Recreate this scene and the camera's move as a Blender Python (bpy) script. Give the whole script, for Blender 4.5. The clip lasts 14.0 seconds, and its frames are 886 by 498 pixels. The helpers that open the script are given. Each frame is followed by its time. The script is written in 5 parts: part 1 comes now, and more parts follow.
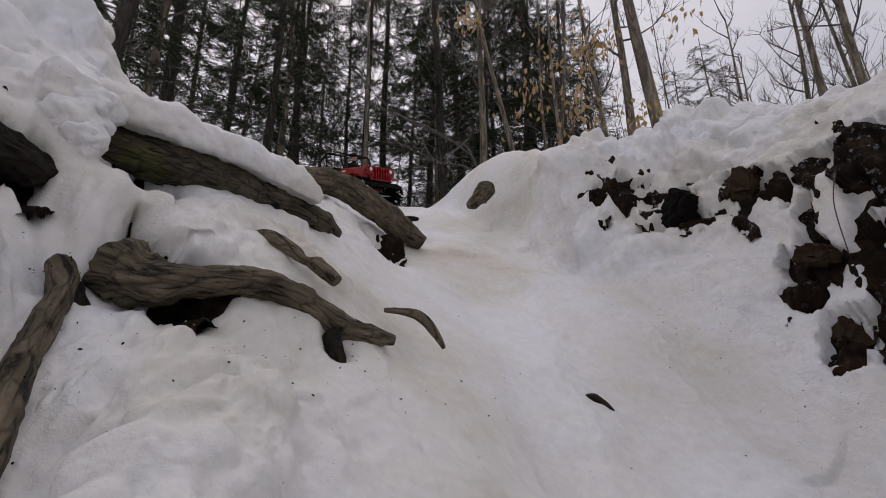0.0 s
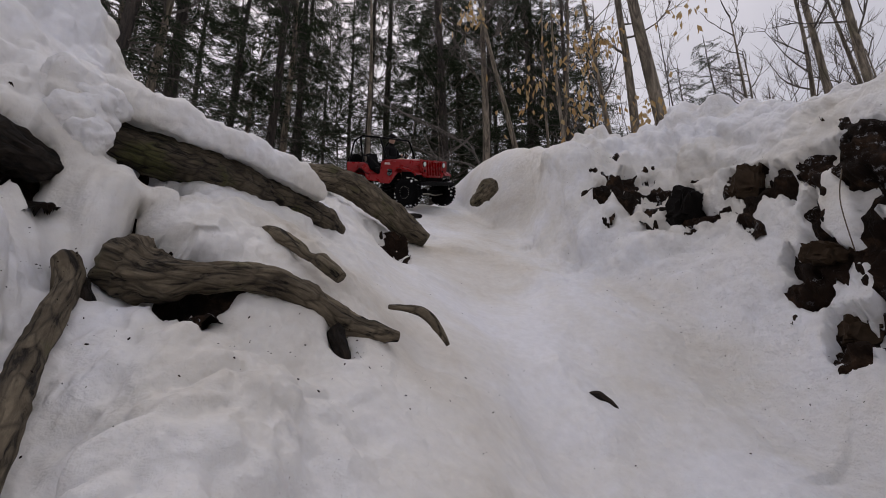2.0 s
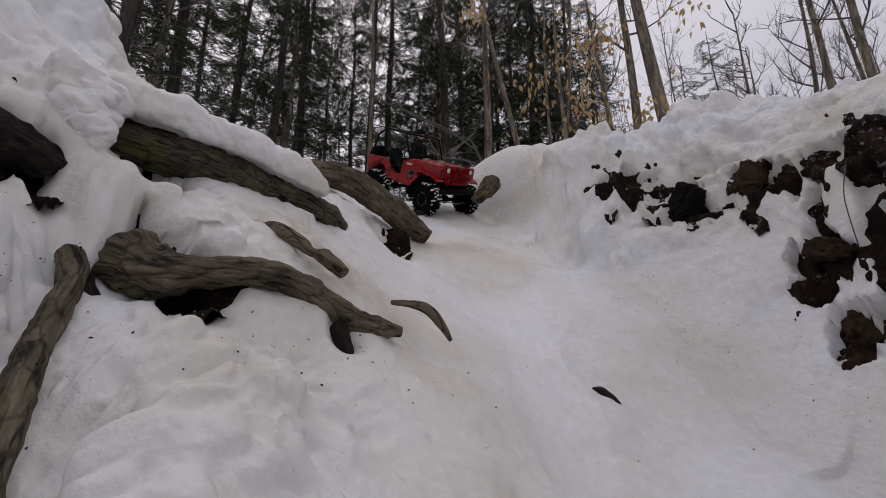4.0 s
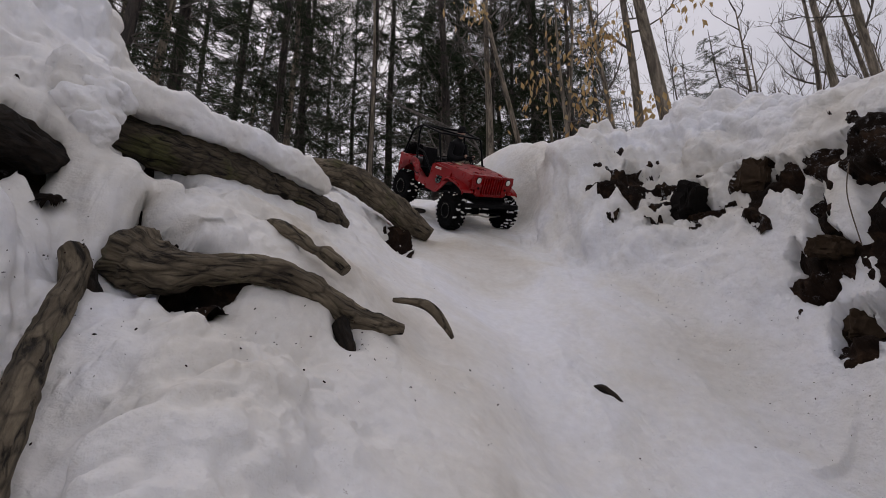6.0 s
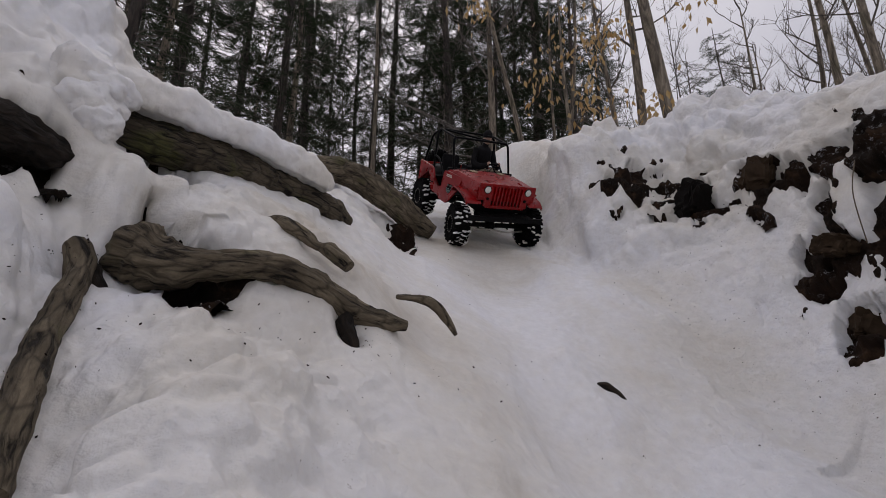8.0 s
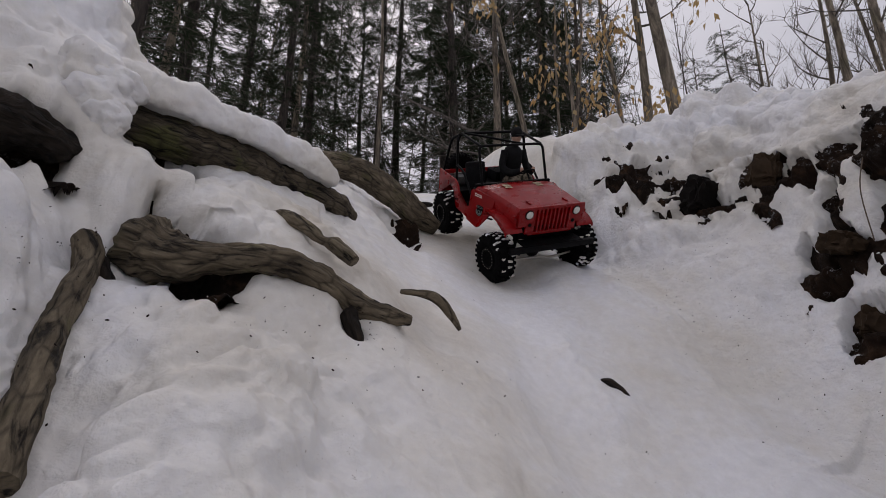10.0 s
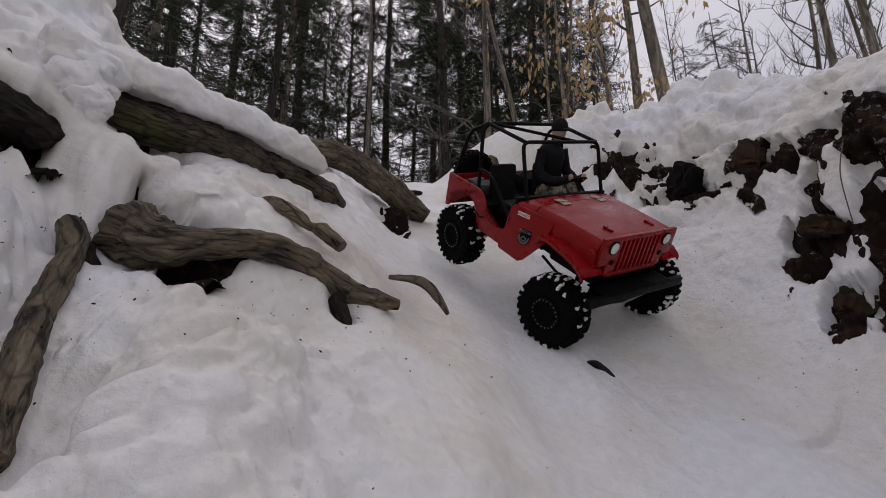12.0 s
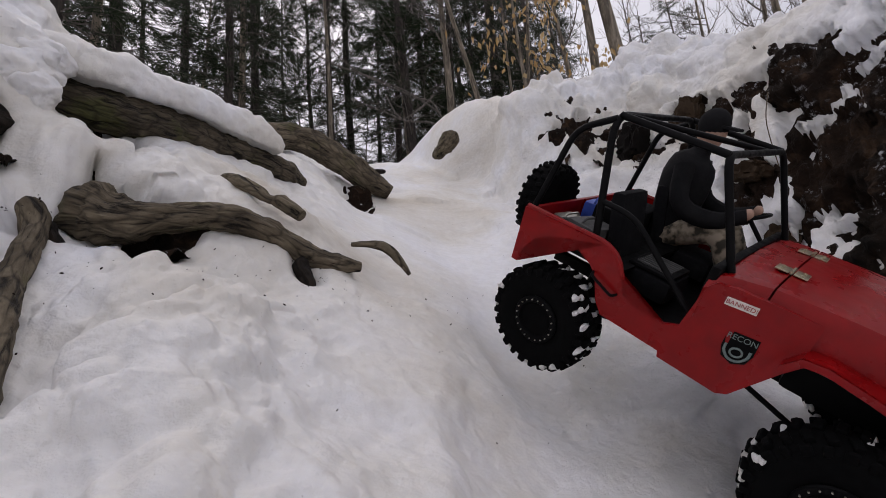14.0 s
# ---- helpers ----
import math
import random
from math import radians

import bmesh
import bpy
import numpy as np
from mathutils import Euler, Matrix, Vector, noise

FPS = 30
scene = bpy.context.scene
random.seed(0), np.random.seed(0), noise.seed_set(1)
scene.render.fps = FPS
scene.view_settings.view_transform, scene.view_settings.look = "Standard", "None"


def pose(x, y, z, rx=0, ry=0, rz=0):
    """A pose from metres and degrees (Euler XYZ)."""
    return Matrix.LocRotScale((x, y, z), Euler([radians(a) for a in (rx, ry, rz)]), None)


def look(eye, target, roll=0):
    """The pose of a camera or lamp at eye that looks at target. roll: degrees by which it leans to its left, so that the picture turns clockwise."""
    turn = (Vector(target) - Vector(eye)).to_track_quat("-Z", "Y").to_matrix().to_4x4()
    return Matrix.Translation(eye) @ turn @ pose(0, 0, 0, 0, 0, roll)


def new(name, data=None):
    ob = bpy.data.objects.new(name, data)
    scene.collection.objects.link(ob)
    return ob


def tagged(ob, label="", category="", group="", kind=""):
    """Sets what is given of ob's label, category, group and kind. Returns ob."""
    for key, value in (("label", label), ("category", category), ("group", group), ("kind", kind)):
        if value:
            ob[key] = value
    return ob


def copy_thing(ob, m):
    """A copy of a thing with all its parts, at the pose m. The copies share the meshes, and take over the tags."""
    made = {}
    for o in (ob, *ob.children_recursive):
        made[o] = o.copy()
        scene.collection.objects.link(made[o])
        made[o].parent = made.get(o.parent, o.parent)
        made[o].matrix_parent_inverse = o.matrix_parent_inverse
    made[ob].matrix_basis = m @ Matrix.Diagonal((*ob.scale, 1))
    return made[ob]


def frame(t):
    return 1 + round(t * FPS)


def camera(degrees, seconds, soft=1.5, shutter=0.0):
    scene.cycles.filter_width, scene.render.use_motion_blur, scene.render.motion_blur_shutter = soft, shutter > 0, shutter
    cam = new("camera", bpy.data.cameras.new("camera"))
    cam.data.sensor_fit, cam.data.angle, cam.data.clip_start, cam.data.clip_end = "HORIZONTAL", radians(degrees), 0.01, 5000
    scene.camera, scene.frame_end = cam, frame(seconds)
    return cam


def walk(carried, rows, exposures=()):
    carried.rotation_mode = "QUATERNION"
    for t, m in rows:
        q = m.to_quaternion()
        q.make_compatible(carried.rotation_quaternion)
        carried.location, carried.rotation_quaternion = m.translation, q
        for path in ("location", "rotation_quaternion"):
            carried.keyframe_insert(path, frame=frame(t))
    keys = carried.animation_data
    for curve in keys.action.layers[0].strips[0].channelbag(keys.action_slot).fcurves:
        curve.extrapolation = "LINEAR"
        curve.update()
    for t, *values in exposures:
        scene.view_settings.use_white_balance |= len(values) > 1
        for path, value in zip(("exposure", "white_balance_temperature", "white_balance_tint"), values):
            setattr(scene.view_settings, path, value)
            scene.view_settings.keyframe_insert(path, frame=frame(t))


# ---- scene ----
cam = camera(87.0, 14.0, 0.9)

# seconds, place, yaw, pitch, roll
PATH = (
    (0, 0.0000, 0.0000, 0.2000, 0.00, 17.00, 0.00),
    (0.5, -0.0022, 0.0016, 0.2004, 0.19, 17.02, -0.11),
    (1, -0.0031, 0.0023, 0.2001, 0.32, 16.92, -0.20),
    (1.5, -0.0018, 0.0013, 0.1989, 0.23, 16.66, -0.32),
    (2, -0.0031, 0.0015, 0.1990, 0.31, 16.71, -0.21),
    (2.5, -0.0038, 0.0027, 0.1981, 0.43, 16.62, -0.16),
    (3, -0.0040, 0.0028, 0.1970, 0.54, 16.62, -0.20),
    (5.5, -0.0049, 0.0028, 0.1938, 0.53, 16.18, -0.32),
    (6, -0.0056, 0.0032, 0.1944, 0.69, 16.23, -0.36),
    (6.5, -0.0070, 0.0050, 0.1940, 0.85, 16.18, -0.34),
    (7, -0.0067, 0.0043, 0.1918, 0.89, 15.97, -0.58),
    (7.5, -0.0068, 0.0048, 0.1917, 0.96, 15.99, -0.57),
    (8, -0.0075, 0.0049, 0.1920, 0.98, 16.04, -0.57),
    (10.3, -0.0081, 0.0036, 0.1877, 1.51, 15.41, -1.04),
    (10.5, -0.0067, 0.0028, 0.1838, 0.96, 14.88, -0.55),
    (11, -0.0017, -0.0010, 0.1784, 0.26, 14.27, -0.17),
    (11.5, -0.0019, -0.0004, 0.1780, 0.44, 14.43, -0.22),
    (12, -0.0012, 0.0002, 0.1790, 0.41, 14.47, -0.26),
    (12.5, 0.0041, -0.0040, 0.1675, 0.12, 14.21, 0.18),
    (12.7, 0.0040, -0.0116, 0.1641, 0.35, 13.49, -0.59),
    (12.9, 0.0195, -0.0290, 0.1451, -1.13, 12.40, 2.50),
    (13, 0.0275, -0.0307, 0.1320, -2.10, 12.22, 3.19),
    (13.5, 0.0268, -0.0304, 0.1295, -2.40, 12.25, 4.44),
    (14, 0.0262, -0.0340, 0.1314, -2.69, 12.33, 4.72),
)
walk(cam, [(t, pose(x, y, z, 0, 0, yaw) @ pose(0, 0, 0, pitch) @ pose(0, 0, 0, 0, roll) @ pose(0, 0, 0, 90))
           for t, x, y, z, yaw, pitch, roll in PATH], [(0, -0.26, 6720, 17), (10.5, -0.29, 6720, 17), (12, -0.22, 6720, 17), (13, 0.02, 6700, 17), (14, 0.05, 6700, 17)])

# ---- light: bright overcast winter sky ----
SUN_UP, SUN_TURN = 56, -25
world = bpy.data.worlds.new("overcast_sky")
world.use_nodes = True
scene.world = world
wt = world.node_tree
wbg = wt.nodes["Background"]
wsky = wt.nodes.new("ShaderNodeTexSky")
wsky.sky_type = "NISHITA"
wsky.sun_disc = False
wsky.sun_elevation, wsky.sun_rotation = radians(SUN_UP), radians(SUN_TURN)
wsky.air_density, wsky.dust_density, wsky.ozone_density = 1.0, 4.0, 1.0
wco = wt.nodes.new("ShaderNodeTexCoord")
wnz = wt.nodes.new("ShaderNodeTexNoise")
wnz.inputs["Scale"].default_value, wnz.inputs["Detail"].default_value = 2.2, 5.0
wrm = wt.nodes.new("ShaderNodeValToRGB")
wrm.color_ramp.elements[0].position, wrm.color_ramp.elements[0].color = 0.3, (6.1, 6.35, 7.05, 1)
wrm.color_ramp.elements[1].position, wrm.color_ramp.elements[1].color = 0.7, (8.5, 8.65, 9.2, 1)
wmx = wt.nodes.new("ShaderNodeMix")
wmx.data_type = "RGBA"
wmx.inputs["Factor"].default_value = 0.88
wt.links.new(wco.outputs["Generated"], wnz.inputs["Vector"])
wt.links.new(wnz.outputs["Fac"], wrm.inputs["Fac"])
wt.links.new(wsky.outputs["Color"], wmx.inputs["A"])
wt.links.new(wrm.outputs["Color"], wmx.inputs["B"])
wxyz = wt.nodes.new("ShaderNodeSeparateXYZ")   # an overcast sky is brighter overhead
wup = wt.nodes.new("ShaderNodeMapRange")
wup.inputs["From Min"].default_value, wup.inputs["From Max"].default_value = 0.0, 1.0
wup.inputs["To Min"].default_value, wup.inputs["To Max"].default_value = 0.84, 1.30
wsc = wt.nodes.new("ShaderNodeVectorMath")
wsc.operation = "SCALE"
wt.links.new(wco.outputs["Generated"], wxyz.inputs["Vector"])
wt.links.new(wxyz.outputs["Z"], wup.inputs["Value"])
wt.links.new(wmx.outputs["Result"], wsc.inputs[0])
wt.links.new(wup.outputs["Result"], wsc.inputs["Scale"])
wt.links.new(wsc.outputs["Vector"], wbg.inputs["Color"])
wbg.inputs["Strength"].default_value = 0.095

sun_data = bpy.data.lights.new("sun", "SUN")
sun_data.energy, sun_data.angle, sun_data.color = 0.85, radians(35), (1.0, 0.96, 0.92)
sun = new("sun", sun_data)
sun.matrix_world = look((0, 0, 12), (-math.sin(radians(SUN_TURN)) * 12, -math.cos(radians(SUN_TURN)) * 12, 12 - 12 * math.tan(radians(SUN_UP))))

# ---- materials ----
class Mat:
    """A small builder of procedural node materials."""

    def __init__(self, name, color=(0.5, 0.5, 0.5), rough=0.6, metal=0.0):
        self.m = bpy.data.materials.new(name)
        self.m.use_nodes = True
        self.t = self.m.node_tree
        self.b = self.t.nodes["Principled BSDF"]
        self.b.inputs["Base Color"].default_value = (*color, 1)
        self.b.inputs["Roughness"].default_value = rough
        self.b.inputs["Metallic"].default_value = metal
        self.co = self.t.nodes.new("ShaderNodeTexCoord").outputs["Object"]

    def put(self, socket, out):
        self.t.links.new(out, self.b.inputs[socket])
        return self

    def noise(self, scale, detail=5, rough=0.55, stretch=None, distort=0.0):
        n = self.t.nodes.new("ShaderNodeTexNoise")
        n.inputs["Scale"].default_value = scale
        n.inputs["Detail"].default_value = detail
        n.inputs["Roughness"].default_value = rough
        n.inputs["Distortion"].default_value = distort
        self.t.links.new(self.stretched(stretch), n.inputs["Vector"])
        return n.outputs["Fac"]

    def voronoi(self, scale, stretch=None, feature="F1"):
        n = self.t.nodes.new("ShaderNodeTexVoronoi")
        n.feature = feature
        n.inputs["Scale"].default_value = scale
        self.t.links.new(self.stretched(stretch), n.inputs["Vector"])
        return n.outputs["Distance"]

    def stretched(self, stretch):
        if not stretch:
            return self.co
        mp = self.t.nodes.new("ShaderNodeMapping")
        mp.inputs["Scale"].default_value = stretch
        self.t.links.new(self.co, mp.inputs["Vector"])
        return mp.outputs["Vector"]

    def ramp(self, fac, *stops):
        r = self.t.nodes.new("ShaderNodeValToRGB")
        e = r.color_ramp.elements
        while len(e) < len(stops):
            e.new(0.5)
        for el, (p, c) in zip(e, stops):
            el.position, el.color = p, (*c, 1) if not isinstance(c, (int, float)) else (c, c, c, 1)
        self.t.links.new(fac, r.inputs["Fac"])
        return r.outputs["Color"]

    def mix(self, fac, a, b, kind="MIX"):
        n = self.t.nodes.new("ShaderNodeMix")
        n.data_type, n.blend_type = "RGBA", kind
        for key, v in (("Factor", fac), ("A", a), ("B", b)):
            if isinstance(v, (int, float)):
                n.inputs[key].default_value = v if key == "Factor" else (v, v, v, 1)
            elif isinstance(v, tuple):
                n.inputs[key].default_value = (*v, 1)
            else:
                self.t.links.new(v, n.inputs[key])
        return n.outputs["Result"]

    def info(self, island=False):
        if island:
            return self.t.nodes.new("ShaderNodeNewGeometry").outputs["Random Per Island"]
        return self.t.nodes.new("ShaderNodeObjectInfo").outputs["Random"]

    def bump(self, height, strength=0.4, dist=0.005):
        n = self.t.nodes.new("ShaderNodeBump")
        n.inputs["Strength"].default_value, n.inputs["Distance"].default_value = strength, dist
        if self.b.inputs["Normal"].is_linked:
            self.t.links.new(self.b.inputs["Normal"].links[0].from_socket, n.inputs["Normal"])
        self.t.links.new(height, n.inputs["Height"])
        return self.put("Normal", n.outputs["Normal"])

    def set(self, **kw):
        for k, v in kw.items():
            self.b.inputs[k.replace("_", " ")].default_value = v
        return self


def snow_material():
    m = Mat("wet_snow", (0.8, 0.8, 0.82), 0.55)
    tint = m.ramp(m.noise(2.2, 7, 0.62, None, 0.4), (0.40, (0.79, 0.795, 0.82)), (0.56, (0.72, 0.70, 0.66)), (0.72, (0.58, 0.53, 0.45)))
    fine = m.ramp(m.noise(60, 4), (0.3, (0.9, 0.9, 0.9)), (0.7, (1, 1, 1)))
    col = m.mix(1.0, tint, fine, "MULTIPLY")
    dirt = m.ramp(m.noise(120, 4, 0.75), (0.66, 0.0), (0.72, 1.0))
    where = m.ramp(m.noise(5.5, 4), (0.46, 0.0), (0.66, 0.9))
    specks = m.mix(1.0, dirt, where, "MULTIPLY")
    m.put("Base Color", m.mix(specks, col, (0.16, 0.12, 0.085)))
    m.bump(m.noise(380, 4, 0.75), 0.5, 0.002)
    m.bump(m.noise(85, 6, 0.65), 0.6, 0.006)
    xyz = m.t.nodes.new("ShaderNodeSeparateXYZ")
    m.t.links.new(m.co, xyz.inputs[0])
    crumbly = m.ramp(xyz.outputs["X"], (0.1, 0.0), (0.55, 1.0))
    m.bump(m.mix(crumbly, 0.5, m.noise(34, 6, 0.7)), 0.7, 0.018)
    m.set(Subsurface_Weight=0.12, Subsurface_Radius=(0.012, 0.014, 0.018), Subsurface_Scale=1.0, Specular_IOR_Level=0.3)
    return m.m


def soil_material():
    m = Mat("frozen_soil", (0.05, 0.035, 0.025), 0.85)
    base = m.ramp(m.noise(22, 8, 0.65), (0.34, (0.004, 0.003, 0.002)), (0.54, (0.016, 0.0095, 0.006)), (0.74, (0.085, 0.050, 0.028)))
    base = m.mix(m.ramp(m.noise(4, 3), (0.45, 0.0), (0.7, 0.45)), base, (0.030, 0.014, 0.007))
    flecks = m.mix(1.0, m.ramp(m.noise(48, 9, 0.8), (0.555, 0.0), (0.60, 1.0)), m.ramp(m.noise(8, 4), (0.52, 0.0), (0.64, 1.0)), "MULTIPLY")
    m.put("Base Color", m.mix(flecks, base, (0.70, 0.71, 0.74)))
    m.set(Specular_IOR_Level=0.12)
    m.bump(m.noise(55, 8, 0.7), 1.0, 0.02)
    m.bump(m.voronoi(60), 0.5, 0.006)
    return m.m


def bark_material(name, dark, light, scale=1.0, moss=0.0):
    """Bark of standing trunks."""
    m = Mat(name, dark, 0.85)
    st = (1, 1, 0.18)
    grain = m.noise(95 * scale, 9, 0.72, st, 1.2)
    col = m.ramp(grain, (0.42, dark), (0.52, tuple((a + b) / 2 for a, b in zip(dark, light))), (0.62, light))
    col = m.mix(m.ramp(m.noise(9 * scale, 4), (0.42, 0.0), (0.7, 0.3)), col, tuple(0.6 * a + 0.4 * b for a, b in zip(light, (0.2, 0.19, 0.17))))
    if moss:
        col = m.mix(m.ramp(m.noise(14 * scale, 5), (0.55, 0.0), (0.68, moss)), col, (0.09, 0.095, 0.035))
    crack = m.ramp(m.voronoi(95 * scale, st, "DISTANCE_TO_EDGE"), (0.0, 0.25), (0.22, 1.0))
    m.put("Base Color", m.mix(0.42, col, crack, "MULTIPLY"))
    m.bump(crack, 0.4, 0.003 / scale)
    m.bump(grain, 1.0, 0.008 / scale)
    return m.m


def root_material(name, dark, mid, light, moss=0.0):
    """Bark of roots and logs: furrows run along the wood."""
    m = Mat(name, mid, 0.85)
    way = m.t.nodes.new("ShaderNodeAttribute")
    way.attribute_name = "bark_way"
    m.co = way.outputs["Vector"]
    furrow = m.noise(105, 7, 0.62, (1, 1, 0.16), 0.9)
    ridge = m.ramp(furrow, (0.36, 0.0), (0.45, 0.75), (0.60, 1.0))
    flake = m.voronoi(70, (1, 1, 0.32), "DISTANCE_TO_EDGE")
    col = m.ramp(m.noise(26, 6, 0.65, (1, 1, 0.5)), (0.36, mid), (0.62, light))
    col = m.mix(m.ramp(m.noise(260, 4, 0.7, (1, 1, 0.4)), (0.35, 0.35), (0.6, 0.0)), col, mid)
    if moss:
        col = m.mix(m.ramp(m.noise(16, 5, 0.6), (0.56, 0.0), (0.68, moss)), col, (0.085, 0.088, 0.03))
    col = m.mix(ridge, dark, col)
    col = m.mix(m.ramp(flake, (0.0, 0.55), (0.10, 0.0)), col, dark)
    m.put("Base Color", col)
    m.set(Specular_IOR_Level=0.25)
    m.bump(m.noise(300, 4, 0.7, (1, 1, 0.5)), 0.4, 0.0015)
    m.bump(m.ramp(flake, (0.0, 0.0), (0.16, 1.0)), 0.5, 0.003)
    m.bump(ridge, 0.8, 0.006)
    return m.m


def leaf_material(name, a, b, c, through_light=0.3):
    m = Mat(name, a, 0.6)
    m.put("Base Color", m.ramp(m.info(island=True), (0.0, a), (0.5, b), (1.0, c)))
    m.set(Specular_IOR_Level=0.25)
    m.b.inputs["Transmission Weight"].default_value = 0.0
    tr = m.t.nodes.new("ShaderNodeBsdfTranslucent")
    tr.inputs["Color"].default_value = (*b, 1)
    mx = m.t.nodes.new("ShaderNodeMixShader")
    mx.inputs["Fac"].default_value = through_light
    out = m.t.nodes["Material Output"]
    m.t.links.new(m.b.outputs["BSDF"], mx.inputs[1])
    m.t.links.new(tr.outputs["BSDF"], mx.inputs[2])
    m.t.links.new(mx.outputs["Shader"], out.inputs["Surface"])
    return m.m


def worn(name, color, rough, metal=0.0, dirt=0.25, dirt_color=(0.05, 0.045, 0.04), scale=30, bump=0.15):
    m = Mat(name, color, rough, metal)
    shade = m.ramp(m.noise(scale * 3, 4), (0.3, tuple(c * 0.82 for c in color)), (0.7, tuple(min(1, c * 1.1) for c in color)))
    m.put("Base Color", m.mix(m.ramp(m.noise(scale, 6, 0.65), (0.5, 0.0), (0.78, dirt)), shade, dirt_color))
    m.put("Roughness", m.ramp(m.noise(scale * 2, 5), (0.3, max(0, rough - 0.1)), (0.7, min(1, rough + 0.18))))
    if bump:
        m.bump(m.noise(scale * 12, 3), bump, 0.0006)
    return m.m


SNOW = snow_material()
SOIL = soil_material()
ROOT_BARK = root_material("root_bark", (0.013, 0.010, 0.007), (0.080, 0.063, 0.042), (0.20, 0.163, 0.112), 0.6)
LOG_BARK = root_material("mossy_log_bark", (0.008, 0.006, 0.0045), (0.046, 0.037, 0.025), (0.135, 0.110, 0.076), 0.8)
DARK_BARK = root_material("near_black_bark", (0.003, 0.0025, 0.002), (0.010, 0.007, 0.005), (0.026, 0.018, 0.012))
TRUNK_GREY = bark_material("grey_brown_bark", (0.085, 0.068, 0.050), (0.33, 0.275, 0.205), 0.12, 0.4)
TRUNK_DARK = bark_material("dark_conifer_bark", (0.018, 0.014, 0.012), (0.075, 0.058, 0.047), 0.12)
TWIG = bark_material("twig_bark", (0.05, 0.042, 0.036), (0.16, 0.14, 0.12), 0.2)
NEEDLES = leaf_material("hemlock_needles", (0.014, 0.026, 0.012), (0.026, 0.042, 0.020), (0.050, 0.062, 0.032))
DRY_LEAF = leaf_material("dry_beech_leaves", (0.34, 0.19, 0.065), (0.44, 0.30, 0.13), (0.50, 0.40, 0.24), 0.4)
FAR_TWIGS = bark_material("distant_brushwood", (0.05, 0.045, 0.042), (0.13, 0.115, 0.105), 0.1)

# ---- the way of the car ----
WHEEL_R = 0.072
WHEELS = {"front_right": (0.143, 0.165), "front_left": (-0.143, 0.165), "rear_right": (0.143, -0.165), "rear_left": (-0.143, -0.165)}
# seconds, place, yaw, pitch, roll of the car
CAR_PATH = (
    (0, -0.5344, 2.7270, 1.3890, -129.1, -11.2, 13.3),
    (1.5, -0.2789, 2.2989, 1.2162, -121.1, -15.1, 20.1),
    (3, -0.1892, 2.1649, 1.1478, -121.2, -18.8, 20.3),
    (5.5, -0.0184, 1.9240, 0.9978, -130.5, -34.2, 14.8),
    (6.5, 0.0414, 1.8044, 0.9219, -137.2, -34.3, 13.5),
    (7.5, 0.0679, 1.6835, 0.8384, -146.7, -35.6, 8.3),
    (8.2, 0.0831, 1.6762, 0.8207, -150.9, -36.4, 7.3),
    (10.3, 0.1803, 1.3912, 0.6329, -146.2, -39.0, 18.6),
    (11, 0.2072, 1.2414, 0.5467, -143.8, -38.5, 17.9),
    (12, 0.2393, 1.0660, 0.4363, -138.4, -37.2, 18.7),
    (12.5, 0.2862, 0.8906, 0.2940, -137.2, -42.6, 17.9),
    (12.7, 0.3043, 0.7823, 0.2240, -132.4, -42.4, 19.3),
    (12.9, 0.3153, 0.7300, 0.1970, -130.4, -41.7, 19.8),
    (13.2, 0.3150, 0.7133, 0.1908, -131.2, -40.9, 19.4),
    (13.6, 0.3376, 0.6821, 0.1741, -129.9, -38.7, 19.5),
    (13.8, 0.3739, 0.6298, 0.1278, -129.8, -37.6, 19.7),
    (14, 0.3950, 0.5960, 0.1024, -131.6, -37.2, 17.2),
)


def turned(yaw, pitch, roll):
    return pose(0, 0, 0, 0, 0, yaw) @ pose(0, 0, 0, pitch) @ pose(0, 0, 0, 0, roll)


# ---- the lie of the land ----
def hash3(i, j, k, seed):
    n = (i * 374761393 + j * 668265263 + k * 2147483647 + seed * 974634777) & 0xFFFFFFFF
    n = ((n ^ (n >> 13)) * 1274126177) & 0xFFFFFFFF
    return ((n ^ (n >> 16)) & 0xFFFF) / 65535.0


def value_noise(x, y, z, seed=0):
    i, j, k = (np.floor(a).astype(np.int64) for a in (x, y, z))
    u, v, w = (a - np.floor(a) for a in (x, y, z))
    u, v, w = (a * a * a * (a * (a * 6 - 15) + 10) for a in (u, v, w))
    total = 0
    for a in (0, 1):
        for b in (0, 1):
            for c in (0, 1):
                total = total + hash3(i + a, j + b, k + c, seed) * np.where(a, u, 1 - u) * np.where(b, v, 1 - v) * np.where(c, w, 1 - w)
    return total * 2 - 1


def fbm(x, y, z, scale, octaves=4, gain=0.5, seed=0):
    total, amp = 0, 1.0
    x, y = 0.8 * x - 0.6 * y + 0.21 * z, 0.6 * x + 0.8 * y - 0.17 * z
    for o in range(octaves):
        total = total + amp * value_noise(x * scale, y * scale, z * scale, seed + o)
        scale, amp = scale * 2.03, amp * gain
    return total


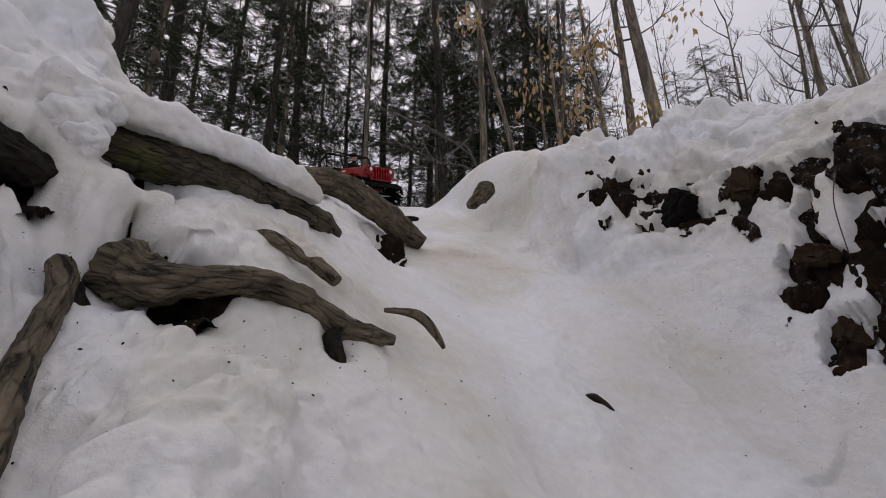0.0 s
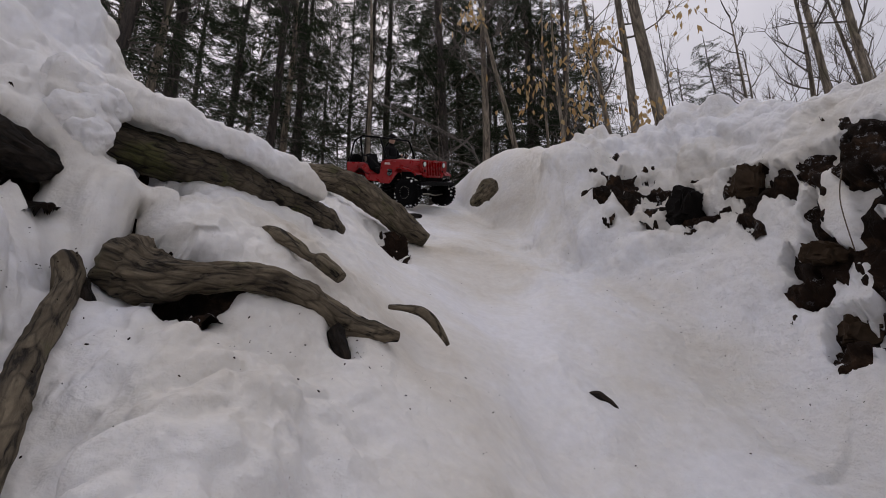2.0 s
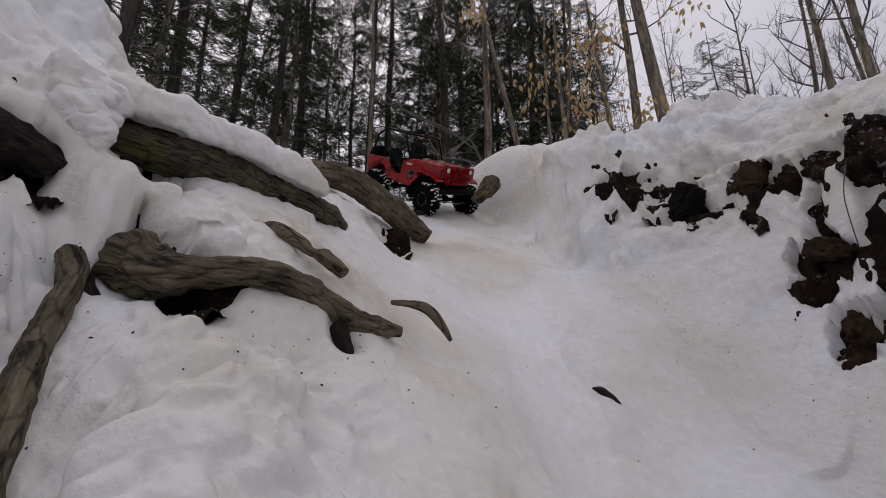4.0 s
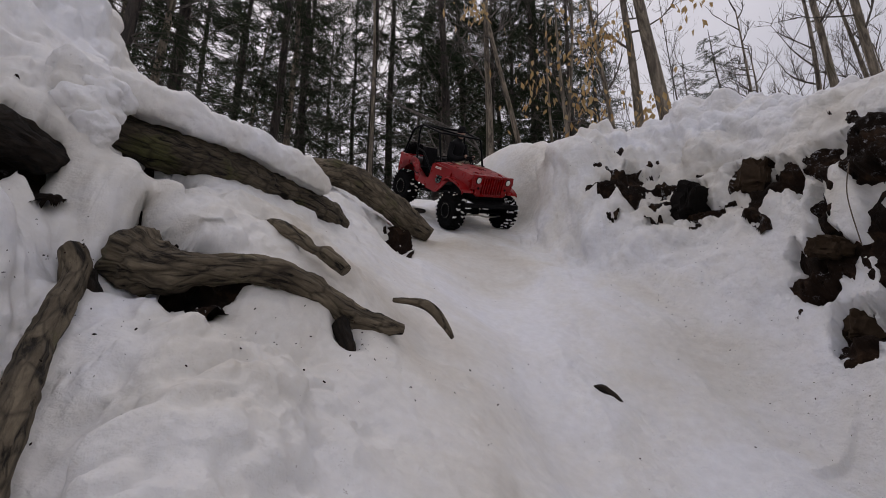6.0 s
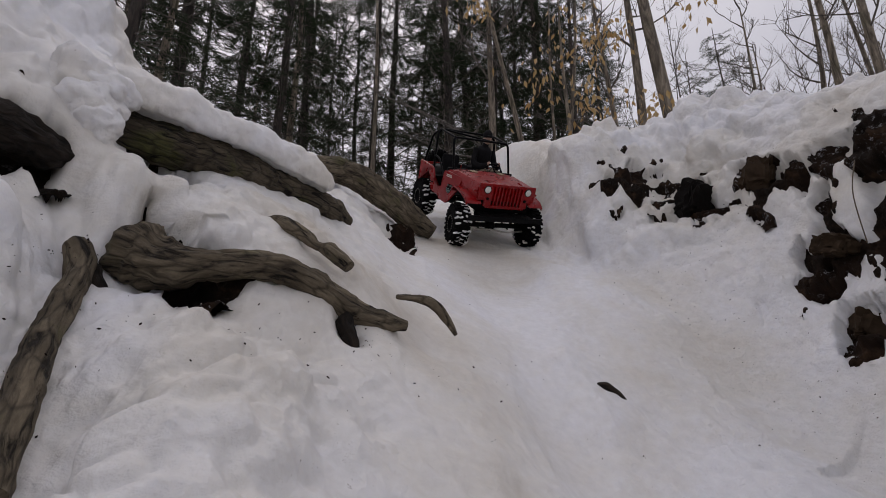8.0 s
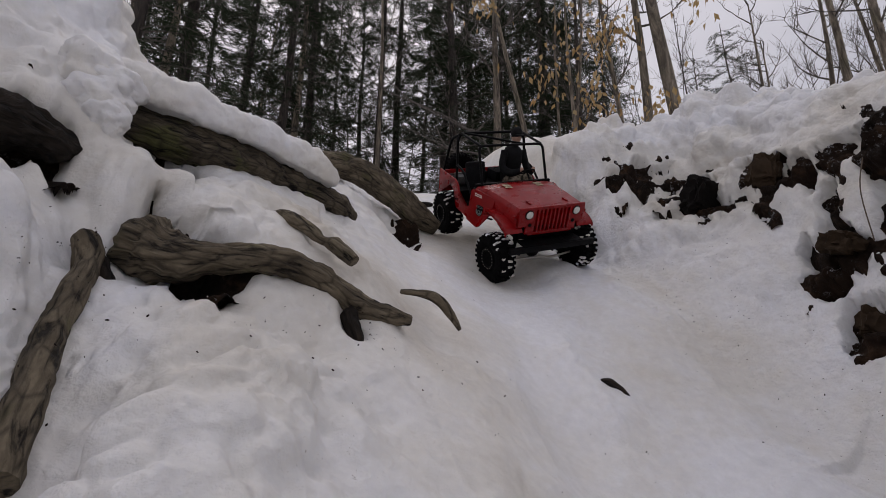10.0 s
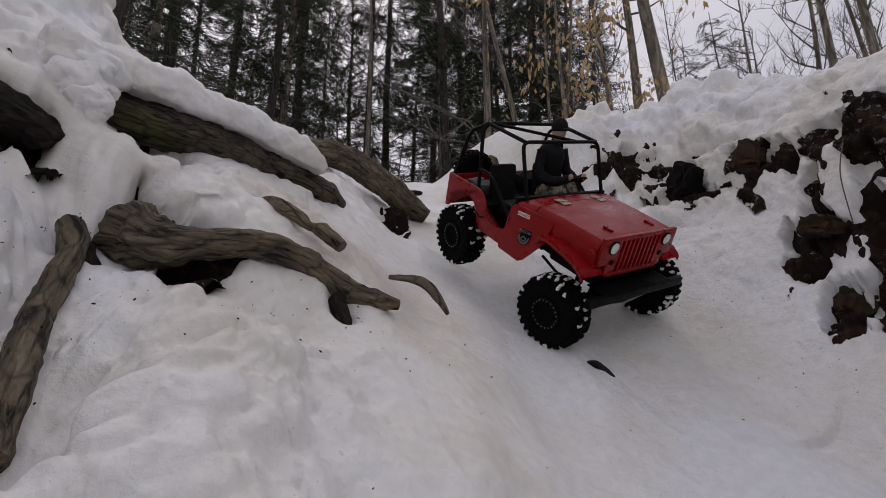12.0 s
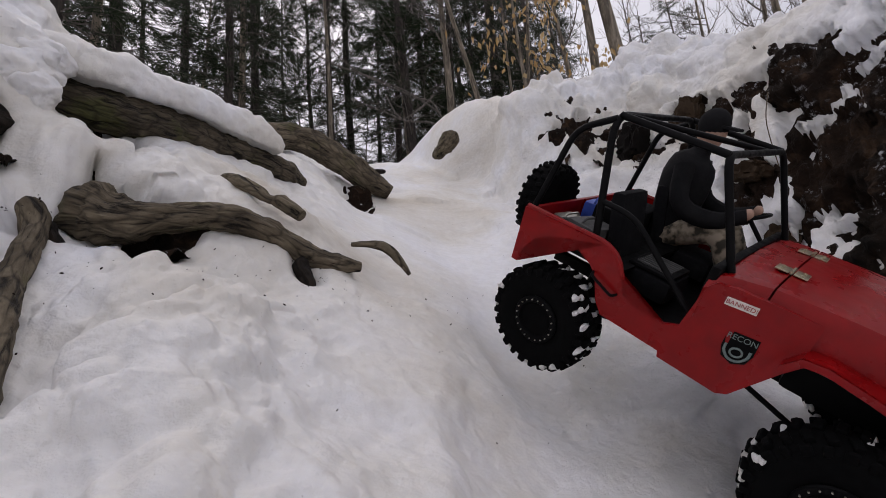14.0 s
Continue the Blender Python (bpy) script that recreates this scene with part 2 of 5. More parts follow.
def lumps(x, y, size, seed=0):
    """Rounded clods: half balls of about that size, strewn unevenly, 0 to 1."""
    gx, gy = x / size, y / size
    best = np.zeros_like(x)
    for a in (-1, 0, 1):
        for b in (-1, 0, 1):
            i, j = np.floor(gx).astype(np.int64) + a, np.floor(gy).astype(np.int64) + b
            px, py = i + hash3(i, j, 0 * i, seed), j + hash3(i, j, 0 * i, seed + 1)
            rad = 0.35 + 0.5 * hash3(i, j, 0 * i, seed + 2)
            d2 = ((gx - px) ** 2 + (gy - py) ** 2) / rad ** 2
            best = np.maximum(best, rad * np.sqrt(np.maximum(0, 1 - d2)))
    return best


RIBS = []


def rib(az, *knots):
    """The slope in one direction from where the camera stands: distance and height."""
    RIBS.append((az, [k[0] for k in knots], [k[1] for k in knots]))


rib(-180, (0.2, -0.02), (0.6, -0.15), (2, -0.5), (6, -0.8), (40, -1.5))
rib(-95, (0.2, 0.0), (0.6, 0.2), (1.2, 0.5), (3, 0.8), (40, 0.8))
rib(-62, (0.2, 0.02), (0.35, 0.12), (0.5, 0.25), (0.7, 0.55), (0.95, 0.92), (1.15, 1.02), (3, 1.15), (40, 1.1))
rib(-48, (0.2, 0.02), (0.35, 0.10), (0.5, 0.20), (0.65, 0.37), (0.8, 0.60), (0.97, 0.88), (1.1, 0.94), (3, 1.1), (40, 1.1))
rib(-37, (0.2, 0.0), (0.35, 0.075), (0.5, 0.175), (0.65, 0.315), (0.85, 0.55), (1.05, 0.77), (1.2, 0.87), (1.5, 0.95), (3, 1.15), (40, 1.1))
rib(-28, (0.2, 0.01), (0.4, 0.12), (0.6, 0.28), (0.8, 0.45), (1.0, 0.63), (1.25, 0.83), (1.4, 0.91), (1.8, 1.0), (3, 1.15), (40, 1.1))
rib(-19, (0.2, 0.0), (0.4, 0.10), (0.6, 0.27), (0.8, 0.41), (1.1, 0.60), (1.4, 0.80), (1.65, 0.98), (2.1, 1.10), (3, 1.2), (40, 1.1))
rib(-10, (0.2, 0.0), (0.4, 0.08), (0.6, 0.22), (0.8, 0.33), (1.1, 0.49), (1.5, 0.72), (1.9, 0.96), (2.2, 1.075), (2.6, 1.23), (3.2, 1.28), (40, 1.15))
rib(0, (0.2, -0.01), (0.4, 0.04), (0.55, 0.12), (0.78, 0.245), (1.0, 0.36), (1.33, 0.55), (1.55, 0.665), (1.9, 0.86), (2.2, 1.06), (2.6, 1.2), (3.2, 1.25), (40, 1.15))
rib(4.5, (0.2, -0.015), (0.4, 0.04), (0.77, 0.215), (1.0, 0.335), (1.33, 0.52), (1.6, 0.665), (1.92, 0.85), (2.08, 1.02), (2.22, 1.24), (2.5, 1.32), (3.2, 1.3), (40, 1.15))
rib(8, (0.2, -0.03), (0.45, 0.01), (0.77, 0.17), (1.13, 0.355), (1.45, 0.53), (1.68, 0.675), (1.86, 0.81), (1.98, 1.17), (2.12, 1.30), (2.6, 1.33), (40, 1.15))
rib(17, (0.2, -0.06), (0.5, -0.035), (0.8, 0.075), (1.1, 0.27), (1.35, 0.44), (1.5, 0.57), (1.6, 0.86), (1.74, 1.17), (1.95, 1.26), (3, 1.25), (40, 1.15))
rib(25, (0.2, -0.08), (0.5, -0.075), (0.75, -0.005), (1.0, 0.135), (1.25, 0.34), (1.5, 0.60), (1.70, 0.88), (1.85, 1.19), (2.05, 1.37), (3, 1.38), (40, 1.2))
rib(31, (0.2, -0.09), (0.5, -0.105), (0.8, -0.005), (1.05, 0.155), (1.3, 0.42), (1.55, 0.72), (1.72, 1.03), (1.9, 1.28), (2.2, 1.36), (3, 1.3), (40, 1.2))
rib(38, (0.2, -0.09), (0.58, -0.13), (0.87, -0.04), (1.1, 0.18), (1.28, 0.34), (1.42, 0.74), (1.55, 0.98), (1.75, 1.19), (2.1, 1.26), (3, 1.25), (40, 1.2))
rib(45, (0.2, -0.08), (0.55, -0.12), (0.85, -0.05), (1.05, 0.16), (1.15, 0.26), (1.28, 0.72), (1.42, 0.92), (1.65, 1.10), (2.1, 1.2), (3, 1.2), (40, 1.2))
rib(60, (0.2, -0.02), (0.5, -0.05), (0.75, 0.0), (0.95, 0.16), (1.05, 0.6), (1.2, 0.85), (1.5, 1.05), (3, 1.15), (40, 1.2))
rib(95, (0.2, -0.02), (0.5, -0.05), (0.9, 0.2), (1.4, 0.7), (3, 0.9), (40, 1.0))
rib(180, (0.2, -0.02), (0.6, -0.15), (2, -0.5), (6, -0.8), (40, -1.5))


def land_grid():
    lr = np.linspace(math.log(0.1), math.log(60), 420)
    kernel = np.exp(-0.5 * (np.arange(-9, 10) / 2.2) ** 2)
    kernel /= kernel.sum()
    cols = []
    for _, rr, zz in RIBS:
        c = np.interp(lr, np.log(rr), zz)
        cols.append(np.convolve(np.pad(c, 9, mode="edge"), kernel, "valid"))
    table = np.array(cols)
    fine = np.linspace(-180, 180, 721)
    ribs_az = np.array([a for a, _, _ in RIBS])
    grid = np.array([np.interp(fine, ribs_az, table[:, i]) for i in range(len(lr))]).T
    k2 = np.exp(-0.5 * (np.arange(-12, 13) / 4.5) ** 2)
    k2 /= k2.sum()
    padded = np.pad(grid, ((12, 12), (0, 0)), mode="wrap")
    grid = sum(w * padded[i:i + len(fine)] for i, w in enumerate(k2))
    return grid, lr


LAND = []


def smooth_land(az, r):
    """Height of the ground before lumps, for directions (degrees) and distances."""
    if not LAND:
        LAND.extend(land_grid())
    grid, lr = LAND
    u = np.clip((az + 180) / 360 * 720, 0, 719.999)
    v = np.clip((np.log(np.maximum(r, 0.1)) - lr[0]) / (lr[-1] - lr[0]) * 419, 0, 418.999)
    i, j = u.astype(int), v.astype(int)
    a, b = u - i, v - j
    return (grid[i, j] * (1 - a) * (1 - b) + grid[i + 1, j] * a * (1 - b) + grid[i, j + 1] * (1 - a) * b + grid[i + 1, j + 1] * a * b)


# the crest: direction, distance, raised or lowered by
CREST = ((-180, 1.2, 0), (-75, 1.1, 0), (-62, 1.1, 0.06), (-48, 1.1, 0.085), (-42, 1.1, 0.07), (-39, 1.1, 0.02), (-37, 1.15, -0.03), (-34, 1.35, -0.12), (-28, 1.42, -0.13), (-24, 1.45, -0.10), (-19, 1.6, -0.03), (-14, 1.9, 0),
         (-5, 2.5, 0.01), (-2.6, 2.4, 0.07), (1.2, 2.4, 0.13), (3.4, 2.3, 0.15), (8.2, 2.18, 0.12), (11.9, 2.02, 0.05), (16.5, 1.92, 0.03), (20.7, 1.9, -0.03), (24.7, 1.9, -0.055), (28.3, 1.9, -0.065), (30.2, 1.9, -0.01),
         (34, 1.9, 0), (36.5, 1.9, 0), (41, 1.75, -0.065), (48, 1.7, -0.055), (75, 1.5, 0), (180, 1.2, 0))


def crest(az, r):
    rows = np.array(CREST)
    at, rise = np.interp(az, rows[:, 0], rows[:, 1]), np.interp(az, rows[:, 0], rows[:, 2])
    start = np.where((az > -8) & (az < 12), 0.87, 0.76)
    w = np.clip((r / at - start) / (1 - start), 0, 1)
    return rise * w * w * (3 - 2 * w) * np.clip((12 - r) / 6, 0, 1)


# bare places in the bank: direction, height, half width (degrees), half height (m)
BARE = ((19.7, 0.87, 1.2, 0.032), (22.8, 0.925, 1.25, 0.06), (25.6, 0.925, 1.1, 0.045), (26.0, 0.81, 0.45, 0.018), (25.2, 0.765, 0.8, 0.028), (28.8, 0.745, 2.0, 0.082), (31.2, 0.69, 0.8, 0.035),
        (35.0, 0.755, 1.8, 0.075), (37.2, 0.71, 0.9, 0.034), (38.4, 0.706, 0.85, 0.06), (39.7, 0.60, 0.9, 0.05), (41.0, 0.725, 2.0, 0.055), (45.8, 0.64, 4.3, 0.14), (44.3, 0.44, 2.6, 0.13), (39.9, 0.48, 2.5, 0.070),
        (38.8, 0.40, 1.7, 0.035), (40.6, 0.295, 1.9, 0.055), (37.3, 0.50, 0.5, 0.04), (48, 0.42, 4, 0.20), (53, 0.5, 5, 0.28), (42.6, 0.30, 1.0, 0.09))
# snow left lying inside them
SNOWY = ((41.7, 0.585, 1.15, 0.085), (42.2, 0.40, 0.8, 0.05), (32.9, 0.74, 0.6, 0.05))
# hollows under the roots, floored with dark soil to deepen their shade: x, y, radius, depth
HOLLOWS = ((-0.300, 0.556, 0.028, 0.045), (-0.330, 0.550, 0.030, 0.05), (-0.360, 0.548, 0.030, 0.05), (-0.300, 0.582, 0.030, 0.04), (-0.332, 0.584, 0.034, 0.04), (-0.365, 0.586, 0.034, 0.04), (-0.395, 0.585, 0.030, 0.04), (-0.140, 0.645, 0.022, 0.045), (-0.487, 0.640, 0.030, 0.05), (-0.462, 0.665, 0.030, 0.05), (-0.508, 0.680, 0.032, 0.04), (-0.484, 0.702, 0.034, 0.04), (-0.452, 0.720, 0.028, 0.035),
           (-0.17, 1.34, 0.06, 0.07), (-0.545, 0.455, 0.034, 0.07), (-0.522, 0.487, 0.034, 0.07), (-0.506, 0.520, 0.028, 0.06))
# swells of snow: x, y, radius, height
MOUNDS = ((-0.530, 0.590, 0.045, 0.045), (-0.405, 0.500, 0.035, 0.035), (-0.425, 0.575, 0.045, 0.045), (-0.30, 0.74, 0.09, 0.02), (-0.31, 0.505, 0.04, -0.006), (-0.25, 0.52, 0.06, -0.026), (-0.19, 0.57, 0.06, -0.030), (0.33, 1.62, 0.07, 0.05), (0.42, 1.72, 0.08, 0.06), (0.66, 1.86, 0.10, 0.05), (0.98, 1.72, 0.12, 0.06), (0.325, 0.885, 0.018, -0.012), (0.343, 0.865, 0.018, -0.012), (0.360, 0.845, 0.018, -0.011), (0.378, 0.825, 0.018, -0.008))


def masks(x, y, az, r, land):
    bare = np.full_like(x, -1.0)
    for a, d, w, h in BARE:
        bare = np.maximum(bare, 1.25 - np.sqrt(((az - a) / w) ** 2 + ((land - d) / h) ** 2) * 0.95)
    for a, d, w, h in SNOWY:
        bare = bare - 1.3 * np.exp(-(((az - a) / w) ** 2 + ((land - d) / h) ** 2) ** 2)
    bare = np.where((r > 0.9) & (r < 1.95), bare, -1.0)
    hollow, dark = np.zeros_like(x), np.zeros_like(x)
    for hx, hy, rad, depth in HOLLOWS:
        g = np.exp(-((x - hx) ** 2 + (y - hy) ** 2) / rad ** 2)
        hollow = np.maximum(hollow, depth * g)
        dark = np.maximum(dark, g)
    return bare, hollow, dark


# snow lying on logs and roots: points x, y, height, how thick
CAPS = (((-0.85, 1.17, 0.93, 0.03), (-0.657, 1.272, 0.895, 0.02), (-0.52, 1.335, 0.875, 0.01)),
        ((-0.50, 0.62, 0.385, 0.04), (-0.391, 0.552, 0.378, 0.02), (-0.345, 0.556, 0.345, 0.01)))


# lines packed down by wheels, and snow melted back round the leaning root: x, y, height
PACKED = (((-0.75, 2.73, 1.30), (-0.50, 2.52, 1.244), (-0.226, 2.126, 1.052), (-0.146, 2.0, 0.976), (-0.04, 1.775, 0.812), (0.0, 1.536, 0.662), (0.115, 1.274, 0.436), (0.147, 1.123, 0.350), (0.193, 0.943, 0.236), (0.230, 0.778, 0.090), (0.276, 0.598, -0.008), (0.359, 0.466, -0.09)),
          ((-0.311, 2.733, 1.31), (-0.062, 2.345, 1.148), (0.024, 2.214, 1.071), (0.174, 1.96, 0.873), (0.236, 1.818, 0.794), (0.265, 1.654, 0.675), (0.376, 1.377, 0.508), (0.403, 1.239, 0.424), (0.437, 1.082, 0.318), (0.473, 0.921, 0.166), (0.505, 0.759, 0.075), (0.583, 0.638, -0.016)),
          ((-0.125, 1.765, 0.843), (-0.026, 1.487, 0.645), (-0.005, 1.33, 0.560), (0.021, 1.14, 0.446), (0.065, 0.955, 0.324), (0.089, 0.763, 0.216), (0.164, 0.64, 0.117)))
ROOT_LINES = (((-0.398, 0.556, 0.320), (-0.370, 0.542, 0.314), (-0.339, 0.545, 0.310), (-0.285, 0.567, 0.318), (-0.233, 0.595, 0.322), (-0.188, 0.635, 0.305), (-0.152, 0.664, 0.282), (-0.107, 0.686, 0.268), (-0.073, 0.701, 0.266)),
              ((-0.300, 0.720, 0.437), (-0.280, 0.712, 0.432), (-0.235, 0.698, 0.404), (-0.190, 0.686, 0.375), (-0.160, 0.676, 0.350)),
              ((-0.560, 0.600, 0.545), (-0.500, 0.672, 0.545), (-0.452, 0.760, 0.555), (-0.400, 0.860, 0.572)))
MELTED = (((-0.414, 0.498, 0.285), (-0.387, 0.452, 0.225), (-0.361, 0.411, 0.180), (-0.332, 0.370, 0.138), (-0.295, 0.32, 0.08)),)


def nearness(x, y, lines, inner, outer):
    """1 on the lines, falling to 0 away from them."""
    near = np.full_like(x, 9.0)
    for line in lines:
        for (x0, y0, _), (x1, y1, _) in zip(line, line[1:]):
            dx, dy = x1 - x0, y1 - y0
            u = np.clip(((x - x0) * dx + (y - y0) * dy) / (dx * dx + dy * dy), 0, 1)
            near = np.minimum(near, np.hypot(x - x0 - u * dx, y - y0 - u * dy))
    return np.clip(1 - (near - inner) / outer, 0, 1)


def packed(x, y, height, lines, inner, outer, fill):
    """The snow pressed to the height of the lines, within some reach of them."""
    for line in lines:
        near, level = np.full_like(x, 9.0), np.zeros_like(x)
        for (x0, y0, z0), (x1, y1, z1) in zip(line, line[1:]):
            dx, dy = x1 - x0, y1 - y0
            u = np.clip(((x - x0) * dx + (y - y0) * dy) / (dx * dx + dy * dy), 0, 1)
            d = np.hypot(x - x0 - u * dx, y - y0 - u * dy)
            level = np.where(d < near, z0 + u * (z1 - z0), level)
            near = np.minimum(near, d)
        w = np.clip(1 - (near - inner) / outer, 0, 1)
        w = w * w * (3 - 2 * w)
        height = height + w * np.clip(level - height, -0.08 if fill else -0.16, 0.05 if fill else 0.0)
    return height


def wheel_lines():
    """The lines along which the wheels press the snow, from the car's own way."""
    lines = []
    for key, (wx, wy) in WHEELS.items():
        line, hang = [], 0.012 if key == "front_right" else 0.0
        for t, x, y, z, yaw, pitch, roll in CAR_PATH:
            low = Matrix.Translation((x, y, z)) @ turned(yaw, pitch, roll) @ Vector((wx, wy, 0.004 - hang - WHEEL_R))
            if not line or math.hypot(low.x - line[-1][0], low.y - line[-1][1]) > 0.02:
                line.append(tuple(low))
        lines.append(line)
    return lines


def capped(x, y, height, rough):
    """The snow raised into the caps on the logs: steep on the downhill side, drifted behind."""
    for cap in CAPS:
        for (x0, y0, z0, t0), (x1, y1, z1, t1) in zip(cap, cap[1:]):
            dx, dy = x1 - x0, y1 - y0
            ll = dx * dx + dy * dy
            u = ((x - x0) * dx + (y - y0) * dy) / ll
            uc = np.clip(u, 0, 1)
            px, py = x - x0 - uc * dx, y - y0 - uc * dy
            d = np.hypot(px, py) * np.sign(dx * py - dy * px)
            end = np.clip(1 - (np.abs(u - uc) * math.sqrt(ll)) / 0.03, 0, 1)
            front = np.clip((d + 0.012 + 0.005 * rough) / 0.026, 0, 1)
            front = front * front * (3 - 2 * front)
            back = np.clip(1 - d / 0.20, 0, 1)
            top = 0.010 + z0 + uc * (z1 - z0) + (t0 + uc * (t1 - t0)) * 0.5 * np.sqrt(np.clip(1 - ((d - 0.05) / 0.11) ** 2, 0, 1)) - np.clip(d - 0.03, 0, 1) * 0.15
            height = np.where((end > 0) & (d > -0.05) & (d < 0.2), np.maximum(height, height + (top - height) * front * end * np.sqrt(back)), height)
    return height


def polar_grid(azs, rs):
    a, r = np.meshgrid(azs, rs, indexing="ij")
    return a, r, r * np.sin(np.radians(a)), r * np.cos(np.radians(a))


def sheet(name, x, y, z, keep=None, closed=False):
    """A mesh over a grid of places."""
    n, m = x.shape
    idx = np.arange(n * m).reshape(n, m)
    q = np.stack([idx[:-1, :-1], idx[1:, :-1], idx[1:, 1:], idx[:-1, 1:]], -1)
    if closed:
        q = np.concatenate([q, np.stack([idx[-1:, :-1], idx[:1, :-1], idx[:1, 1:], idx[-1:, 1:]], -1)])
    q = q[..., ::-1]
    if keep is not None:
        q = q[keep[:-1, :-1] & keep[1:, 1:]]
    q = q.reshape(-1, 4)
    used, inv = np.unique(q, return_inverse=True)
    me = bpy.data.meshes.new(name)
    verts = np.stack([x.ravel(), y.ravel(), z.ravel()], -1)[used]
    faces = inv.reshape(-1, 4)
    me.vertices.add(len(verts))
    me.vertices.foreach_set("co", verts.astype(np.float32).ravel())
    me.loops.add(faces.size)
    me.loops.foreach_set("vertex_index", faces.astype(np.int32).ravel())
    me.polygons.add(len(faces))
    me.polygons.foreach_set("loop_start", np.arange(0, faces.size, 4, dtype=np.int32))
    me.polygons.foreach_set("use_smooth", np.ones(len(faces), dtype=bool))
    me.update(calc_edges=True)
    me.validate()
    return me


def pushed(x, y, z, amount):
    """The grid moved along its own normals."""
    du = [np.gradient(c, axis=0) for c in (x, y, z)]
    dv = [np.gradient(c, axis=1) for c in (x, y, z)]
    n = np.stack([dv[1] * du[2] - dv[2] * du[1], dv[2] * du[0] - dv[0] * du[2], dv[0] * du[1] - dv[1] * du[0]], -1)
    n /= np.linalg.norm(n, axis=-1, keepdims=True) + 1e-12
    n *= np.where(n[..., 2:] < 0, -1, 1)
    return x + n[..., 0] * amount, y + n[..., 1] * amount, z + n[..., 2] * amount


def build_ground():
    azs = np.concatenate([np.linspace(-180, -66, 60)[:-1], np.linspace(-66, 66, 760), np.linspace(66, 180, 60)[1:]])
    rs = np.concatenate([np.linspace(0.03, 0.2, 12)[:-1], np.geomspace(0.2, 3.0, 560)[:-1], np.geomspace(3.0, 900, 70)])
    a, r, x, y = polar_grid(azs, rs)
    land = smooth_land(a, r) + crest(a, r)
    near = np.clip((3.2 - r) / 1.2, 0, 1)
    bare, hollow, dark = masks(x, y, a, r, land)
    # the packed track stays smoother than the banks
    left = np.clip((-a - 4) / 14, 0, 1)
    right = np.clip((a - 8) / 8, 0, 1) * np.clip((r - 1.3) / 0.3, 0, 1)
    bank = np.clip(np.maximum(left, right), 0, 1)
    face = np.clip((a - 9) / 8, 0, 1) * np.clip((r - 0.75) / 0.4, 0, 1)   # the clumpy slope under the soil bank
    big = fbm(x, y, land, 5.0, 3, 0.5, 3)
    mid = fbm(x, y, land, 15.0, 3, 0.5, 11)
    fine = fbm(x, y, land, 55.0, 2, 0.5, 19)
    soft = lambda g: np.sqrt(g * g + 0.012) - 0.11
    billow = 0.050 * soft(fbm(x + 0.03 * mid, y, land, 6.5, 2, 0.5, 41)) + 0.024 * soft(fbm(x, y, land, 17.0, 2, 0.5, 43)) + 0.004 * soft(fbm(x, y, land, 42.0, 2, 0.5, 47))
    crumbs = np.clip(fbm(x, y, land, 85.0, 3, 0.6, 53) - 0.1, 0, 2)
    far = 0.12 * fbm(x, y, 0 * x, 0.35, 3, 0.5, 31) * np.clip((r - 3) / 4, 0, 1)
    snow_land = capped(x, y, land + sum(h * np.exp(-((x - mx) ** 2 + (y - my) ** 2) / w ** 2) for mx, my, w, h in MOUNDS), mid)
    calm = nearness(x, y, ROOT_LINES + MELTED, 0.02, 0.05)
    cover = 0.006 + 0.006 * bank + near * (bank * (0.017 * big + 0.007 * mid + (0.62 + 0.55 * right + 0.45 * left * np.clip((0.62 - r) / 0.12, 0, 1)) * (billow - 0.026) + 0.0022 * crumbs * np.clip(0.3 + big + mid, 0, 1)) * (1 - 0.9 * calm) + (1 - bank) * (0.008 * big + 0.005 * mid + 0.28 * face * (billow - 0.024) + 0.004 * face * crumbs) + (0.0014 + 0.002 * bank) * fine)
    edge = 0.8 * fbm(x, y, land, 17.0, 6, 0.68, 61) + 0.3 * big
    cut = np.clip((bare + 0.42 * edge - 0.22) / 0.34, 0, 1)
    # cut the snow in the hollows too: the soil's colour adds to their shade
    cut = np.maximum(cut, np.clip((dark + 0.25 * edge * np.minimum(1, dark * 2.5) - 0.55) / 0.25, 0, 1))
    snow_land = packed(x, y, snow_land, PACKED, 0.015, 0.17, True)
    snow_land = packed(x, y, snow_land, wheel_lines(), 0.020, 0.22, False)
    snow_land = packed(x, y, snow_land, ROOT_LINES, 0.008, 0.045, False)
    snow_land = packed(x, y, snow_land, MELTED, 0.016, 0.075, False)
    firm = np.clip(np.abs(snow_land - land) / 0.012, 0, 1) * (1 - bank)
    cover = cover * (1 - 0.7 * firm)
    sx, sy, sz = pushed(x, y, snow_land + far, cover * (1 - cut) - 0.035 * cut - hollow)
    snow = new("snow", sheet("snow", sx, sy, sz, closed=True))
    snow.data.materials.append(SNOW)
    tagged(snow, "wet lumpy old snow over the steep bank and forest floor", "snow", kind="structure")
    # soil under the snow, near part alone
    sel = (azs >= -66) & (azs <= 66)
    rsel = (rs >= 0.3) & (rs <= 2.6)
    c = lambda g: g[np.ix_(sel, rsel)]
    rough = 0.024 * c(mid) + 0.014 * c(fine) + 0.030 * c(lumps(x + 0.01 * fine, y, 0.05, 21)) - 0.018
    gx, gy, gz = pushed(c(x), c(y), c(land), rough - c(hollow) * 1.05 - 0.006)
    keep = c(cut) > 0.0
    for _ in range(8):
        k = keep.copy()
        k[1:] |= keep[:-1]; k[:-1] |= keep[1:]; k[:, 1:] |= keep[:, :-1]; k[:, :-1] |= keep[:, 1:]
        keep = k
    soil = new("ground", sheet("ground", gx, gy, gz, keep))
    soil.data.materials.append(SOIL)
